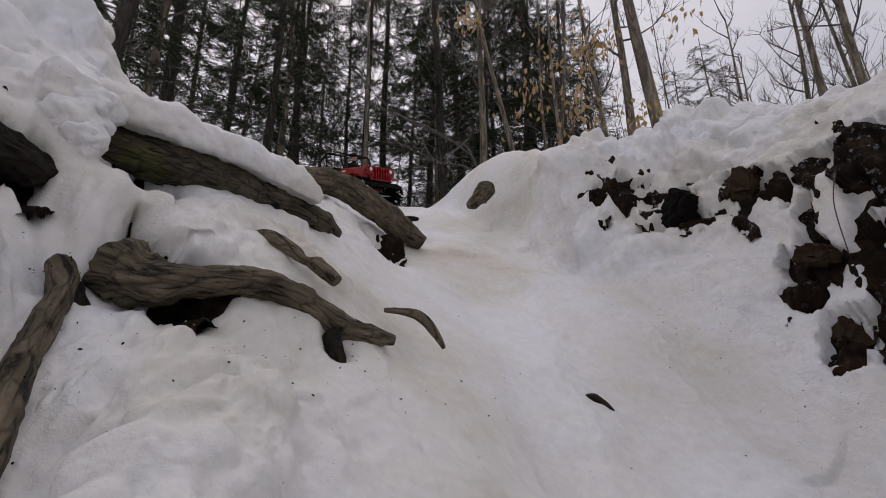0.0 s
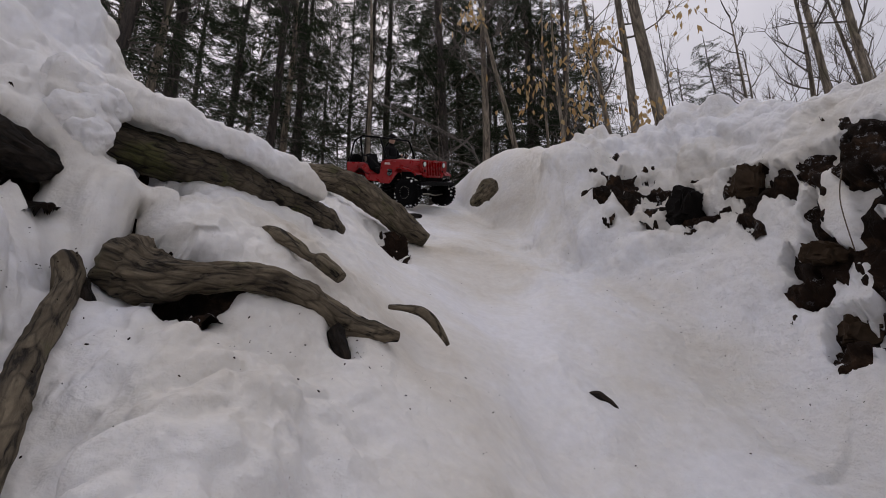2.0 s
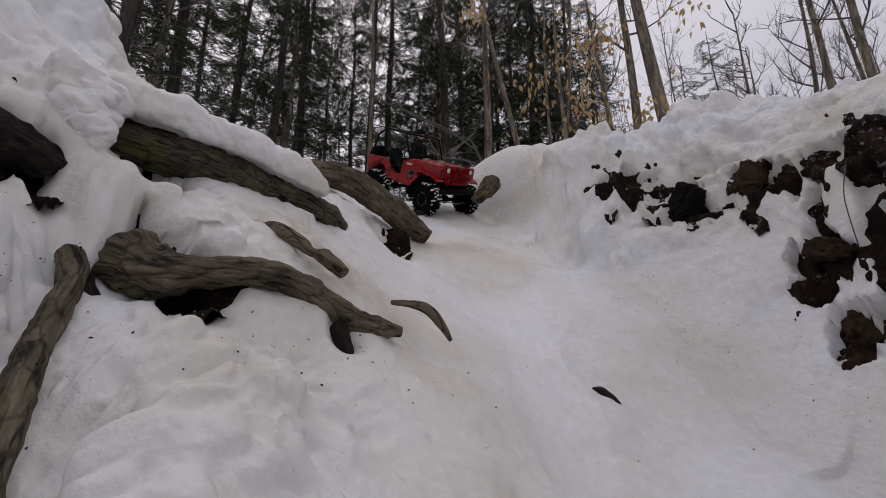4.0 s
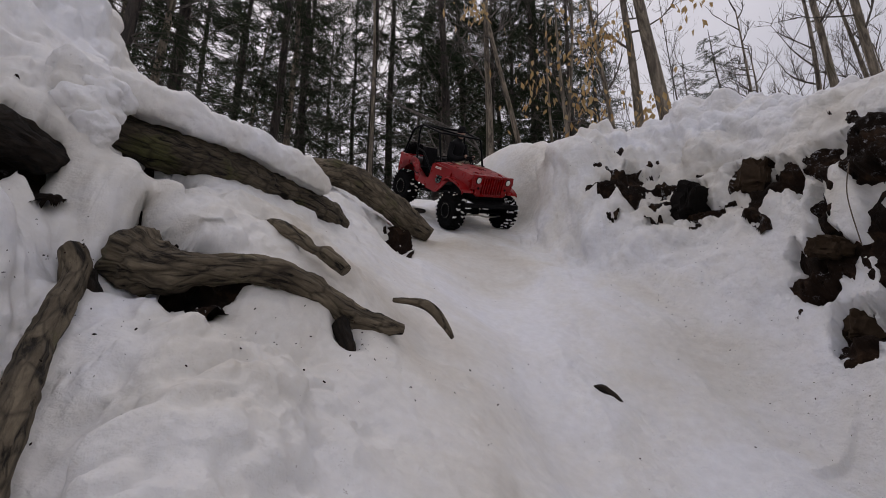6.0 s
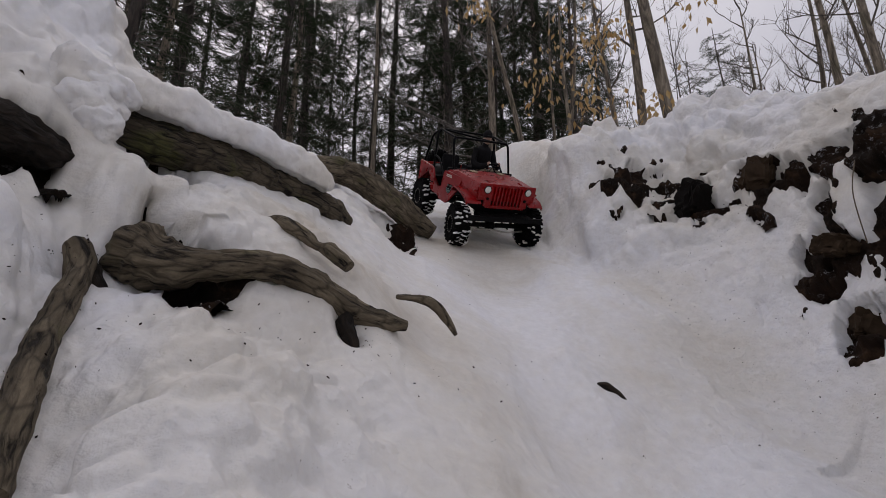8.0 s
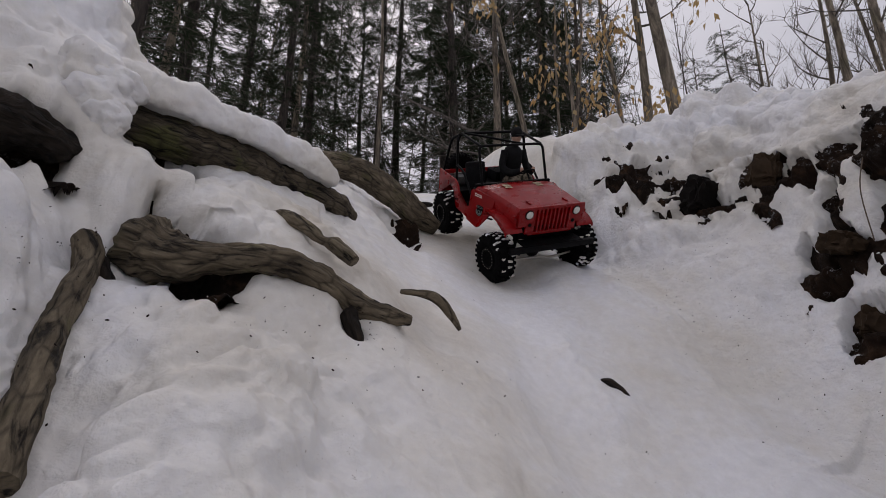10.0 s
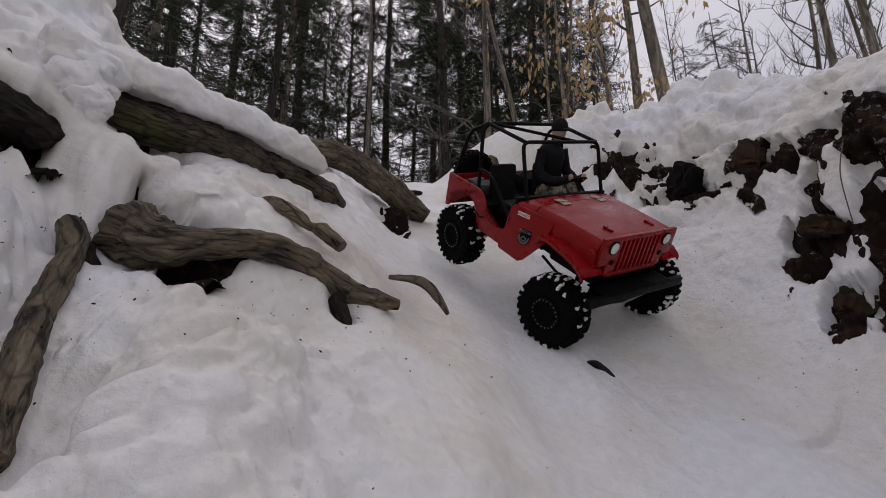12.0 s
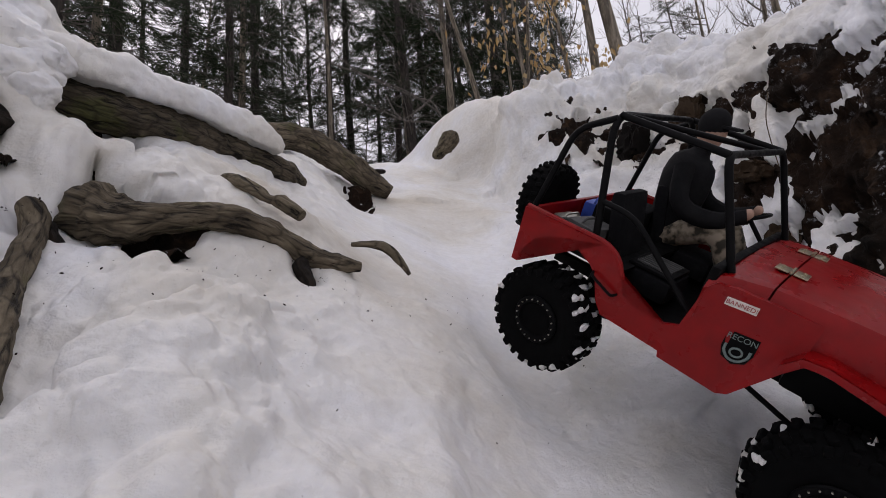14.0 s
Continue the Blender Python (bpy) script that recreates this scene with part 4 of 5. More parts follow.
def build_wheel(car, side, xy, first=None):
    """A wheel with tyre, beadlock rim and bolts; the outer face looks along +x on the right side."""
    wheel = new("wheel")
    wheel.parent = car
    wheel.location = (xy[0], xy[1], 0)
    flip = pose(0, 0, 0) if side > 0 else pose(0, 0, 0, 0, 0, 180)
    if first:
        for o in first.children:
            c = o.copy()
            scene.collection.objects.link(c)
            c.parent = wheel
            c.matrix_basis = flip @ o.matrix_basis
        return wheel
    bm = bmesh.new()
    build_tyre(bm)
    part("tyre", bm, RUBBER, wheel, "knobbly black rubber tyre")
    build_lugs(wheel, WHEEL_R, 0.050, 26)
    bm = bmesh.new()
    lathe(bm, [(-0.021, 0.0315), (0.021, 0.0315), (0.0245, 0.0325), (0.0262, 0.031), (0.0262, 0.0245), (0.023, 0.0225), (0.012, 0.021), (0.008, 0.012), (0.016, 0.009), (0.018, 0.004), (0.018, 0.0)], 40)
    for k in range(6):
        box(bm, (0.010, 0, 0.015), (0.006, 0.007, 0.016), 0.001, pose(0, 0, 0, k * 60), 1)
    part("rim", bm, BLACK, wheel, "black beadlock rim")
    for k in range(20):
        bm = bmesh.new()
        a = 2 * math.pi * k / 20
        lathe(bm, [(0.0258, 0.0010), (0.0278, 0.0010), (0.0282, 0.0)], 6, "x", 0, Matrix.Translation((0, 0.0278 * math.cos(a), 0.0278 * math.sin(a))))
        part("bolt", bm, STEEL, wheel)
    # snow packed between the lugs
    bm = bmesh.new()
    rnd = random.Random(4)
    for k in range(26):
        for sd in (-1, 1):
            if rnd.random() < 0.42:
                continue
            a = 360 / 26 * (k + (0.5 if sd > 0 else 0) + 0.5) + rnd.uniform(-2, 2)
            for q in range(rnd.choice((1, 2, 3))):
                al = sd * rnd.uniform(0.004, 0.027)
                m = pose(0, 0, 0, a + rnd.uniform(-2, 2)) @ Matrix.Translation((al, 0, WHEEL_R * (0.955 - 0.06 * (abs(al) > 0.022)))) @ pose(0, 0, 0, 0, 0, sd * 14) @ Matrix.Diagonal((rnd.uniform(0.004, 0.0105), rnd.uniform(0.003, 0.0055), 0.0036, 1))
                v = bmesh.ops.create_icosphere(bm, subdivisions=2, radius=1, matrix=m)["verts"]
                for w in v:
                    w.co += Vector(noise.noise_vector(w.co * 260)) * 0.0022
    part("packed_snow", bm, SNOW_BIT, wheel, "snow packed into the tread")["kind"] = "stuff"
    return wheel


def letters(word, size, m, material, parent, name, label):
    """Raised writing made into a mesh."""
    cu = bpy.data.curves.new(name, "FONT")
    cu.body, cu.size, cu.extrude, cu.align_x, cu.align_y = word, size, 0.0002, "CENTER", "CENTER"
    tmp = new(name, cu)
    me = bpy.data.meshes.new_from_object(tmp.evaluated_get(bpy.context.evaluated_depsgraph_get()))
    bpy.data.objects.remove(tmp)
    me.materials.clear()
    me.materials.append(material)
    ob = new(name, me)
    ob.parent = parent
    ob.matrix_basis = m
    ob["label"] = label
    return ob


def build_car():
    car = thing("model_car", "red scale model off-road jeep with roll cage and knobbly tyres", "model car")
    H = 0.148   # half width of the tub

    # tub sides with the wheel arch and the low door
    def side(x0, x1):
        bm = bmesh.new()
        arch = [(-0.168 + 0.062 * math.cos(a), 0.052 + 0.060 * math.sin(a)) for a in np.linspace(math.pi, math.pi * 0.04, 13)]
        outline = [(-0.240, 0.052)] + [(y, max(z, 0.052)) for y, z in arch] + [(-0.095, 0.046), (-0.02, 0.044), (-0.018, 0.037), (0.046, 0.036), (0.056, 0.042), (0.092, 0.096), (0.094, 0.140),
                   (0.020, 0.146), (0.003, 0.144), (-0.004, 0.136), (-0.004, 0.100), (-0.012, 0.083), (-0.028, 0.076), (-0.062, 0.076), (-0.078, 0.083), (-0.090, 0.105), (-0.103, 0.122), (-0.118, 0.129), (-0.240, 0.129)]
        prism(bm, outline, x0, x1)
        bmesh.ops.triangulate(bm, faces=[f for f in bm.faces if len(f.verts) > 4])
        for v in bm.verts:
            v.co.x *= 1 - 0.20 * min(1, max(0, v.co.y / 0.1)) * min(1, max(0, (v.co.z - 0.05) / 0.08))
        return bm
    body = part("body", side(H - 0.006, H), RED, car)
    part("side_panel", side(-H, -H + 0.006), RED, car)
    bm = bmesh.new()
    box(bm, (0, -0.237, 0.091), (2 * H - 0.012, 0.006, 0.076), 0.0015)
    part("tailgate", bm, RED, car)
    bm = bmesh.new()
    box(bm, (0, -0.165, 0.100), (2 * H - 0.014, 0.14, 0.005), 0.001)
    box(bm, (0, -0.04, 0.060), (2 * H - 0.014, 0.13, 0.005), 0.001)
    box(bm, (0, -0.100, 0.080), (2 * H - 0.014, 0.005, 0.044), 0.001)
    part("floor_pan", bm, BLACK, car, "black tub floor")
    for s in (1, -1):
        bm = bmesh.new()
        tube(bm, bent([(s * (H - 0.003), -0.238, 0.131), (s * (H - 0.003), -0.120, 0.131), (s * (H - 0.003), -0.100, 0.122), (s * (H - 0.003), -0.086, 0.098)], 0.02), 0.0035, 8)
        part("tub_rim", bm, RED, car)
        bm = bmesh.new()
        tube(bm, bent([(s * H, -0.085, 0.080), (s * (H + 0.008), -0.088, 0.078), (s * (H + 0.008), -0.118, 0.090), (s * H, -0.121, 0.092)], 0.006), 0.0018, 6)
        part("grab_handle", bm, STEEL_BLACK, car, "black grab handle")
        bm = bmesh.new()
        tube(bm, bent([(s * (H - 0.01), -0.240, 0.098), (s * (H - 0.01), -0.258, 0.098), (s * (H - 0.04), -0.258, 0.098), (s * (H - 0.04), -0.240, 0.098)], 0.01), 0.0018, 6)
        part("rear_hook", bm, STEEL_BLACK, car)

    # cowl, hood and grille
    def hood_ring(y, half, top, low, crown):
        pts = [(-half, low)]
        for k in range(9):
            u = -1 + 2 * k / 8
            pts.append((u * half * 0.93, top - crown * u * u))
        pts.append((half, low))
        pts.insert(1, (-half, top - crown - 0.012))
        pts.insert(-1, (half, top - crown - 0.012))
        return [(x, y, z) for x, z in pts]

    def loft(rings, thickness=None):
        bm = bmesh.new()
        vs = [[bm.verts.new(p) for p in r] for r in rings]
        for a, b in zip(vs, vs[1:]):
            for k in range(len(a) - 1):
                bm.faces.new((a[k], a[k + 1], b[k + 1], b[k]))
        bm.faces.new(vs[0])
        bm.faces.new(vs[-1][::-1])
        return bm
    part("cowl", loft([hood_ring(-0.008, 0.1415, 0.150, 0.09, 0.006), hood_ring(0.006, 0.139, 0.156, 0.09, 0.006), hood_ring(0.0440, 0.1265, 0.159, 0.09, 0.006)]), RED, car)
    hood = part("hood", loft([hood_ring(0.0460, 0.1255, 0.1593, 0.098, 0.006), hood_ring(0.110, 0.119, 0.159, 0.096, 0.006), hood_ring(0.172, 0.114, 0.1555, 0.096, 0.005), hood_ring(0.193, 0.113, 0.1545, 0.096, 0.005), hood_ring(0.1994, 0.112, 0.152, 0.096, 0.004)]), RED, car)
    bm = bmesh.new()
    n = 9
    box(bm, (0, 0.2035, 0.150), (0.218, 0.008, 0.010), 0.003)
    box(bm, (0, 0.2035, 0.077), (0.150, 0.008, 0.010), 0.002)
    for s in (1, -1):
        box(bm, (s * 0.0855, 0.2035, 0.124), (0.049, 0.008, 0.050), 0.003)
        box(bm, (s * 0.073, 0.2035, 0.094), (0.024, 0.008, 0.034), 0.002)
    for k in range(n + 1):
        box(bm, (-0.0595 + 0.119 * k / n, 0.2035, 0.114), (0.0052, 0.008, 0.076), 0.001)
    part("grille", bm, RED, car, "red slotted grille")
    bm = bmesh.new()
    box(bm, (0, 0.1975, 0.113), (0.150, 0.002, 0.068), 0.001)
    part("radiator", bm, BLACK, car, "dark radiator behind the slots")
    for s in (1, -1):
        bm = bmesh.new()
        lathe(bm, [(0.2035, 0.0135), (0.2095, 0.0135), (0.2105, 0.0122)], 28, "y", 0, Matrix.Translation((s * 0.079, 0, 0.1345)))
        ring = part("headlight", bm, STEEL_BLACK, car)
        bm = bmesh.new()
        lathe(bm, [(0.2065, 0.0118), (0.2105, 0.0110), (0.2125, 0.0075), (0.2133, 0.003), (0.2134, 0.0)], 24, "y", 0, Matrix.Translation((s * 0.079, 0, 0.1345)))
        part("lens", bm, LENS, ring, "clear headlight lens")
        bm = bmesh.new()
        lathe(bm, [(0.206, 0.0055), (0.2095, 0.0050), (0.2105, 0.0)], 16, "y", 0, Matrix.Translation((s * 0.073, 0, 0.104)))
        part("marker_light", bm, BLACK, car)
        # fender
        bm = bmesh.new()
        outline = [(0.080, 0.098), (0.092, 0.114), (0.112, 0.117), (0.165, 0.109), (0.192, 0.101), (0.206, 0.092), (0.211, 0.085), (0.207, 0.083), (0.201, 0.088), (0.190, 0.094), (0.162, 0.103), (0.112, 0.111), (0.096, 0.107), (0.086, 0.093)]
        prism(bm, outline, s * 0.094, s * 0.150)
        lip = [(y, z) for y, z in outline[:7]] + [(y, z - 0.007) for y, z in outline[6::-1]]
        prism(bm, lip, s * 0.1465, s * 0.1505)
        bmesh.ops.triangulate(bm, faces=[f for f in bm.faces if len(f.verts) > 4])
        part("fender", bm, RED, car)
        # hood hinges, catches
        bm = bmesh.new()
        for dy in (-0.009, 0.009):
            box(bm, (s * 0.055, 0.0447 + dy, 0.1592), (0.022, 0.013, 0.0016), 0.0005)
        tube(bm, [(s * 0.055 - 0.011, 0.0447, 0.1605), (s * 0.055 + 0.011, 0.0447, 0.1605)], 0.0018, 8)
        for dx in (-0.006, 0.006):
            for dy in (-0.010, 0.010):
                lathe(bm, [(0.1595, 0.0018), (0.1612, 0.0016), (0.1616, 0.0)], 8, "z", 0, Matrix.Translation((s * 0.055 + dx, 0.0447 + dy, 0)))
        part("hinge", bm, BRASS, car, "brass hood hinge with screws")
        bm = bmesh.new()
        box(bm, (s * 0.062, 0.172, 0.1545), (0.006, 0.022, 0.006), 0.002)
        box(bm, (s * 0.062, 0.166, 0.1565), (0.009, 0.008, 0.005), 0.002)
        part("hood_block", bm, RED, car)
        bm = bmesh.new()
        box(bm, (s * 0.117, 0.194, 0.126), (0.012, 0.010, 0.008), 0.002)
        part("hood_catch", bm, RED, car)

    # bumper, chassis and axles
    bm = bmesh.new()
    box(bm, (0, 0.233, 0.043), (0.286, 0.013, 0.017), 0.002)
    part("bumper", bm, STEEL_BLACK, car, "black front bumper bar")
    bm = bmesh.new()
    box(bm, (0, 0.214, 0.0525), (0.20, 0.046, 0.003), 0.001)
    part("skid_plate", bm, BLACK, car)
    for s in (1, -1):
        bm = bmesh.new()
        box(bm, (s * 0.045, 0.0, 0.044), (0.012, 0.46, 0.016), 0.002)
        part("chassis_rail", bm, BLACK, car)
        for y in (0.165, -0.165):
            bm = bmesh.new()
            tube(bm, [(s * 0.075, y - 0.012 * (1 if y > 0 else -1), 0.004), (s * 0.062, y - 0.02 * (1 if y > 0 else -1), 0.100)], 0.0055, 10)
            tube(bm, [(s * 0.072, y - 0.014 * (1 if y > 0 else -1), 0.030), (s * 0.064, y - 0.019 * (1 if y > 0 else -1), 0.085)], 0.0085, 10)
            part("shock_absorber", bm, BLACK, car)
            bm = bmesh.new()
            tube(bm, [(s * 0.06, y, -0.012), (s * 0.05, y * 0.15, 0.022)], 0.0032, 8)
            part("suspension_link", bm, STEEL_BLACK, car)
    for y in (0.165, -0.165):
        bm = bmesh.new()
        tube(bm, [(-0.13, y, 0), (0.13, y, 0)], 0.0085, 12)
        bmesh.ops.create_uvsphere(bm, u_segments=14, v_segments=10, radius=0.020, matrix=Matrix.Translation((0.018, y, 0)))
        for s in (1, -1):
            box(bm, (s * 0.115, y, 0), (0.016, 0.022, 0.030), 0.003)
        part("axle", bm, BLACK, car)
    bm = bmesh.new()
    tube(bm, bent([(-0.105, 0.190, -0.010), (-0.03, 0.194, -0.016), (0.02, 0.196, -0.006), (0.105, 0.190, -0.008)], 0.02), 0.0032, 8)
    part("steering_rod", bm, STEEL, car, "bent steel tie rod")
    # side boxes in black stand in for the shade inside the wheel wells
    bm = bmesh.new()
    for s in (1, -1):
        box(bm, (s * 0.072, 0.140, 0.080), (0.056, 0.112, 0.050), 0.006)
    box(bm, (0, 0.13, 0.075), (0.12, 0.13, 0.05), 0.01)
    part("engine_bay", bm, BLACK, car, "black inner panels added to darken the wheel wells")

    # windscreen hoop and roll cage
    bar = lambda name, pts, r=0.0042, rad=0.02: tuple(part(name, b, STEEL_BLACK, car) for b in [bmesh.new()] if tube(b, bent(pts, rad), r, 10) is None)
    bar("windscreen_frame", [(0.116, 0.004, 0.150), (0.1145, -0.046, 0.259), (-0.1145, -0.046, 0.259), (-0.116, 0.004, 0.150)], 0.0042, 0.018)
    bar("roll_hoop", [(0.132, -0.135, 0.100), (0.124, -0.172, 0.268), (-0.124, -0.172, 0.268), (-0.132, -0.135, 0.100)], 0.0045, 0.03)
    for s in (1, -1):
        bar("roof_rail", [(s * 0.112, -0.171, 0.268), (s * 0.108, -0.046, 0.259)])
        bar("rear_stay", [(s * 0.118, -0.171, 0.264), (s * 0.124, -0.215, 0.240), (s * 0.134, -0.236, 0.128)])
        bar("side_bar", [(s * 0.129, -0.148, 0.170), (s * 0.130, -0.105, 0.168), (s * 0.132, -0.002, 0.088)], 0.0036)
    bar("cross_brace", [(0.10, -0.171, 0.268), (-0.05, -0.046, 0.259)], 0.0036)

    # seats, dash and load
    for s in (1, -1):
        bm = bmesh.new()
        box(bm, (s * 0.066, -0.082, 0.086), (0.068, 0.070, 0.030), 0.008)
        seat = part("seat", bm, SEAT_CLOTH, car, "black cloth seat")
        bm = bmesh.new()
        box(bm, (0, 0, 0.045), (0.068, 0.020, 0.100), 0.008, pose(s * 0.066, -0.124, 0.088, 14))
        part("backrest", bm, SEAT_CLOTH, seat)
    bm = bmesh.new()
    box(bm, (0.066, -0.078, 0.104), (0.060, 0.056, 0.006), 0.003, pose(0, 0, 0, 0, 0, 0))
    pad = part("seat_pad", bm, BLACK, car, "black pad on the passenger seat, reflections painted as grey bars")
    # reflections on the pad, modelled as thin grey bars
    for k in range(7):
        bm = bmesh.new()
        box(bm, (0.045 + 0.007 * k, -0.078, 0.108), (0.0022, 0.042, 0.003), 0.0008)
        part("stripe", bm, GREY_PACK_AND_GLINT, pad)
    bm = bmesh.new()
    box(bm, (0, -0.006, 0.140), (0.27, 0.010, 0.030), 0.003)
    part("dashboard", bm, BLACK, car)
    bm = bmesh.new()
    ring = [(-0.066 + 0.024 * math.cos(a), 0.024 * math.sin(a)) for a in np.linspace(0, 2 * math.pi, 25)]
    m = pose(0, -0.038, 0.172, 30)
    tube(bm, [m @ Vector((x, y, 0)) for x, y in ring], 0.0024, 8, caps=False)
    for a in (0, 120, 240):
        tube(bm, [m @ Vector((-0.066, 0, 0)), m @ Vector((-0.066 + 0.024 * math.cos(radians(a)), 0.024 * math.sin(radians(a)), 0))], 0.0016, 6)
    wheel_rim = part("steering_wheel", bm, BLACK, car, "small black steering wheel")
    bm = bmesh.new()
    tube(bm, [m @ Vector((-0.066, 0, 0)), Vector((-0.066, 0.0, 0.135))], 0.003, 8)
    part("steering_column", bm, BLACK, car)
    spare = new("spare_wheel")
    spare.parent = car
    spare.matrix_basis = pose(0.060, -0.264, 0.122, 8, 0, 90)
    bm = bmesh.new()
    build_tyre(bm, 0.055, 0.036)
    part("tyre", bm, RUBBER, spare)
    build_lugs(spare, 0.055, 0.036, 24)
    bm = bmesh.new()
    lathe(bm, [(-0.012, 0.0265), (0.012, 0.0265), (0.014, 0.0235), (0.006, 0.018), (0.006, 0.0)], 28)
    part("rim", bm, BLACK, spare)
    rnd = random.Random(3)
    for k, (x, y, z, sx, sy, sz, mt) in enumerate(((0.095, -0.168, 0.116, 0.05, 0.045, 0.028, GREY_PACK_AND_GLINT), (0.04, -0.165, 0.124, 0.045, 0.05, 0.044, BLACK), (0.085, -0.205, 0.112, 0.04, 0.035, 0.02, STEEL),
                                       (-0.05, -0.18, 0.120, 0.06, 0.06, 0.036, SEAT_CLOTH), (0.02, -0.205, 0.119, 0.035, 0.03, 0.034, BLUE))):
        bm = bmesh.new()
        box(bm, (0, 0, 0), (sx, sy, sz), 0.005)
        tube(bm, bent([(-sx * 0.4, 0, sz * 0.5), (-sx * 0.3, 0, sz * 0.7), (sx * 0.3, 0, sz * 0.7), (sx * 0.4, 0, sz * 0.5)], 0.004), 0.0018, 6)
        o = part("load", bm, mt, car, "strapped load in the tub")
        o.matrix_basis = pose(x, y, z, 0, 0, rnd.uniform(-20, 20))
    bm = bmesh.new()
    lathe(bm, [(0, 0.017), (0.006, 0.017), (0.006, 0.013), (0.0, 0.013)], 24, "z")
    part("coiled_strap", bm, GREY_PACK_AND_GLINT, car, "coiled pale strap").matrix_basis = pose(0.118, -0.190, 0.118)

    # stickers and writing on the right side
    face = pose(0.1415, 0.030, 0.0, 90, 0, 90 + 14.5)
    low = pose(0.1400, 0.044, 0.0, 90, 0, 90 + 14.0) @ pose(0, 0, 0, -7)
    bm = bmesh.new()
    box(bm, (0.0, 0.1315, 0.0), (0.029, 0.0085, 0.0008))
    plate = part("sticker", bm, WHITE_VINYL, car, "white sticker with dark red writing")
    plate.matrix_basis = face @ pose(0, 0, 0, 0, 0, 0)
    letters("BANNED!", 0.0066, face @ pose(0.0, 0.1315, 0.0009), STICKER_RED, car, "sticker_writing", "dark red letters BANNED!")
    bm = bmesh.new()
    pts = [(-0.0145, 0.014), (0.0145, 0.014), (0.0145, -0.004), (0.011, -0.014), (0, -0.019), (-0.011, -0.014), (-0.0145, -0.004)]
    vs = [bm.verts.new((x, y, 0)) for x, y in pts]
    bmesh.ops.extrude_face_region(bm, geom=[bm.faces.new(vs)])
    for v in list(bm.verts)[len(pts):]:
        v.co.z += 0.0007
    emblem = part("emblem", bm, BLACK, car, "dark shield-shaped sticker")
    emblem.matrix_basis = low @ pose(0.0, 0.090, 0.0125)
    bm = bmesh.new()
    tube(bm, bent([(-0.0112, 0.000, 0.0008), (-0.0112, -0.007, 0.0008), (-0.005, -0.0150, 0.0008), (0.005, -0.0150, 0.0008), (0.0112, -0.007, 0.0008), (0.0112, 0.000, 0.0008)], 0.005), 0.0014, 6)
    tube(bm, [(0.0055 * math.cos(a), -0.006 + 0.0045 * math.sin(a), 0.0008) for a in np.linspace(0, 2 * math.pi, 16)], 0.0011, 6, caps=False)
    part("emblem_ring", bm, DULL_GREY, emblem)
    letters("RECON", 0.0082, low @ pose(0.0, 0.099, 0.0138), DULL_GREY, car, "emblem_writing", "grey-green letters RECON")
    wheels = {}
    first = None
    for key, xy in WHEELS.items():
        wheels[key] = build_wheel(car, 1 if xy[0] > 0 else -1, xy, first)
        first = first or wheels[key]
    return car, wheels


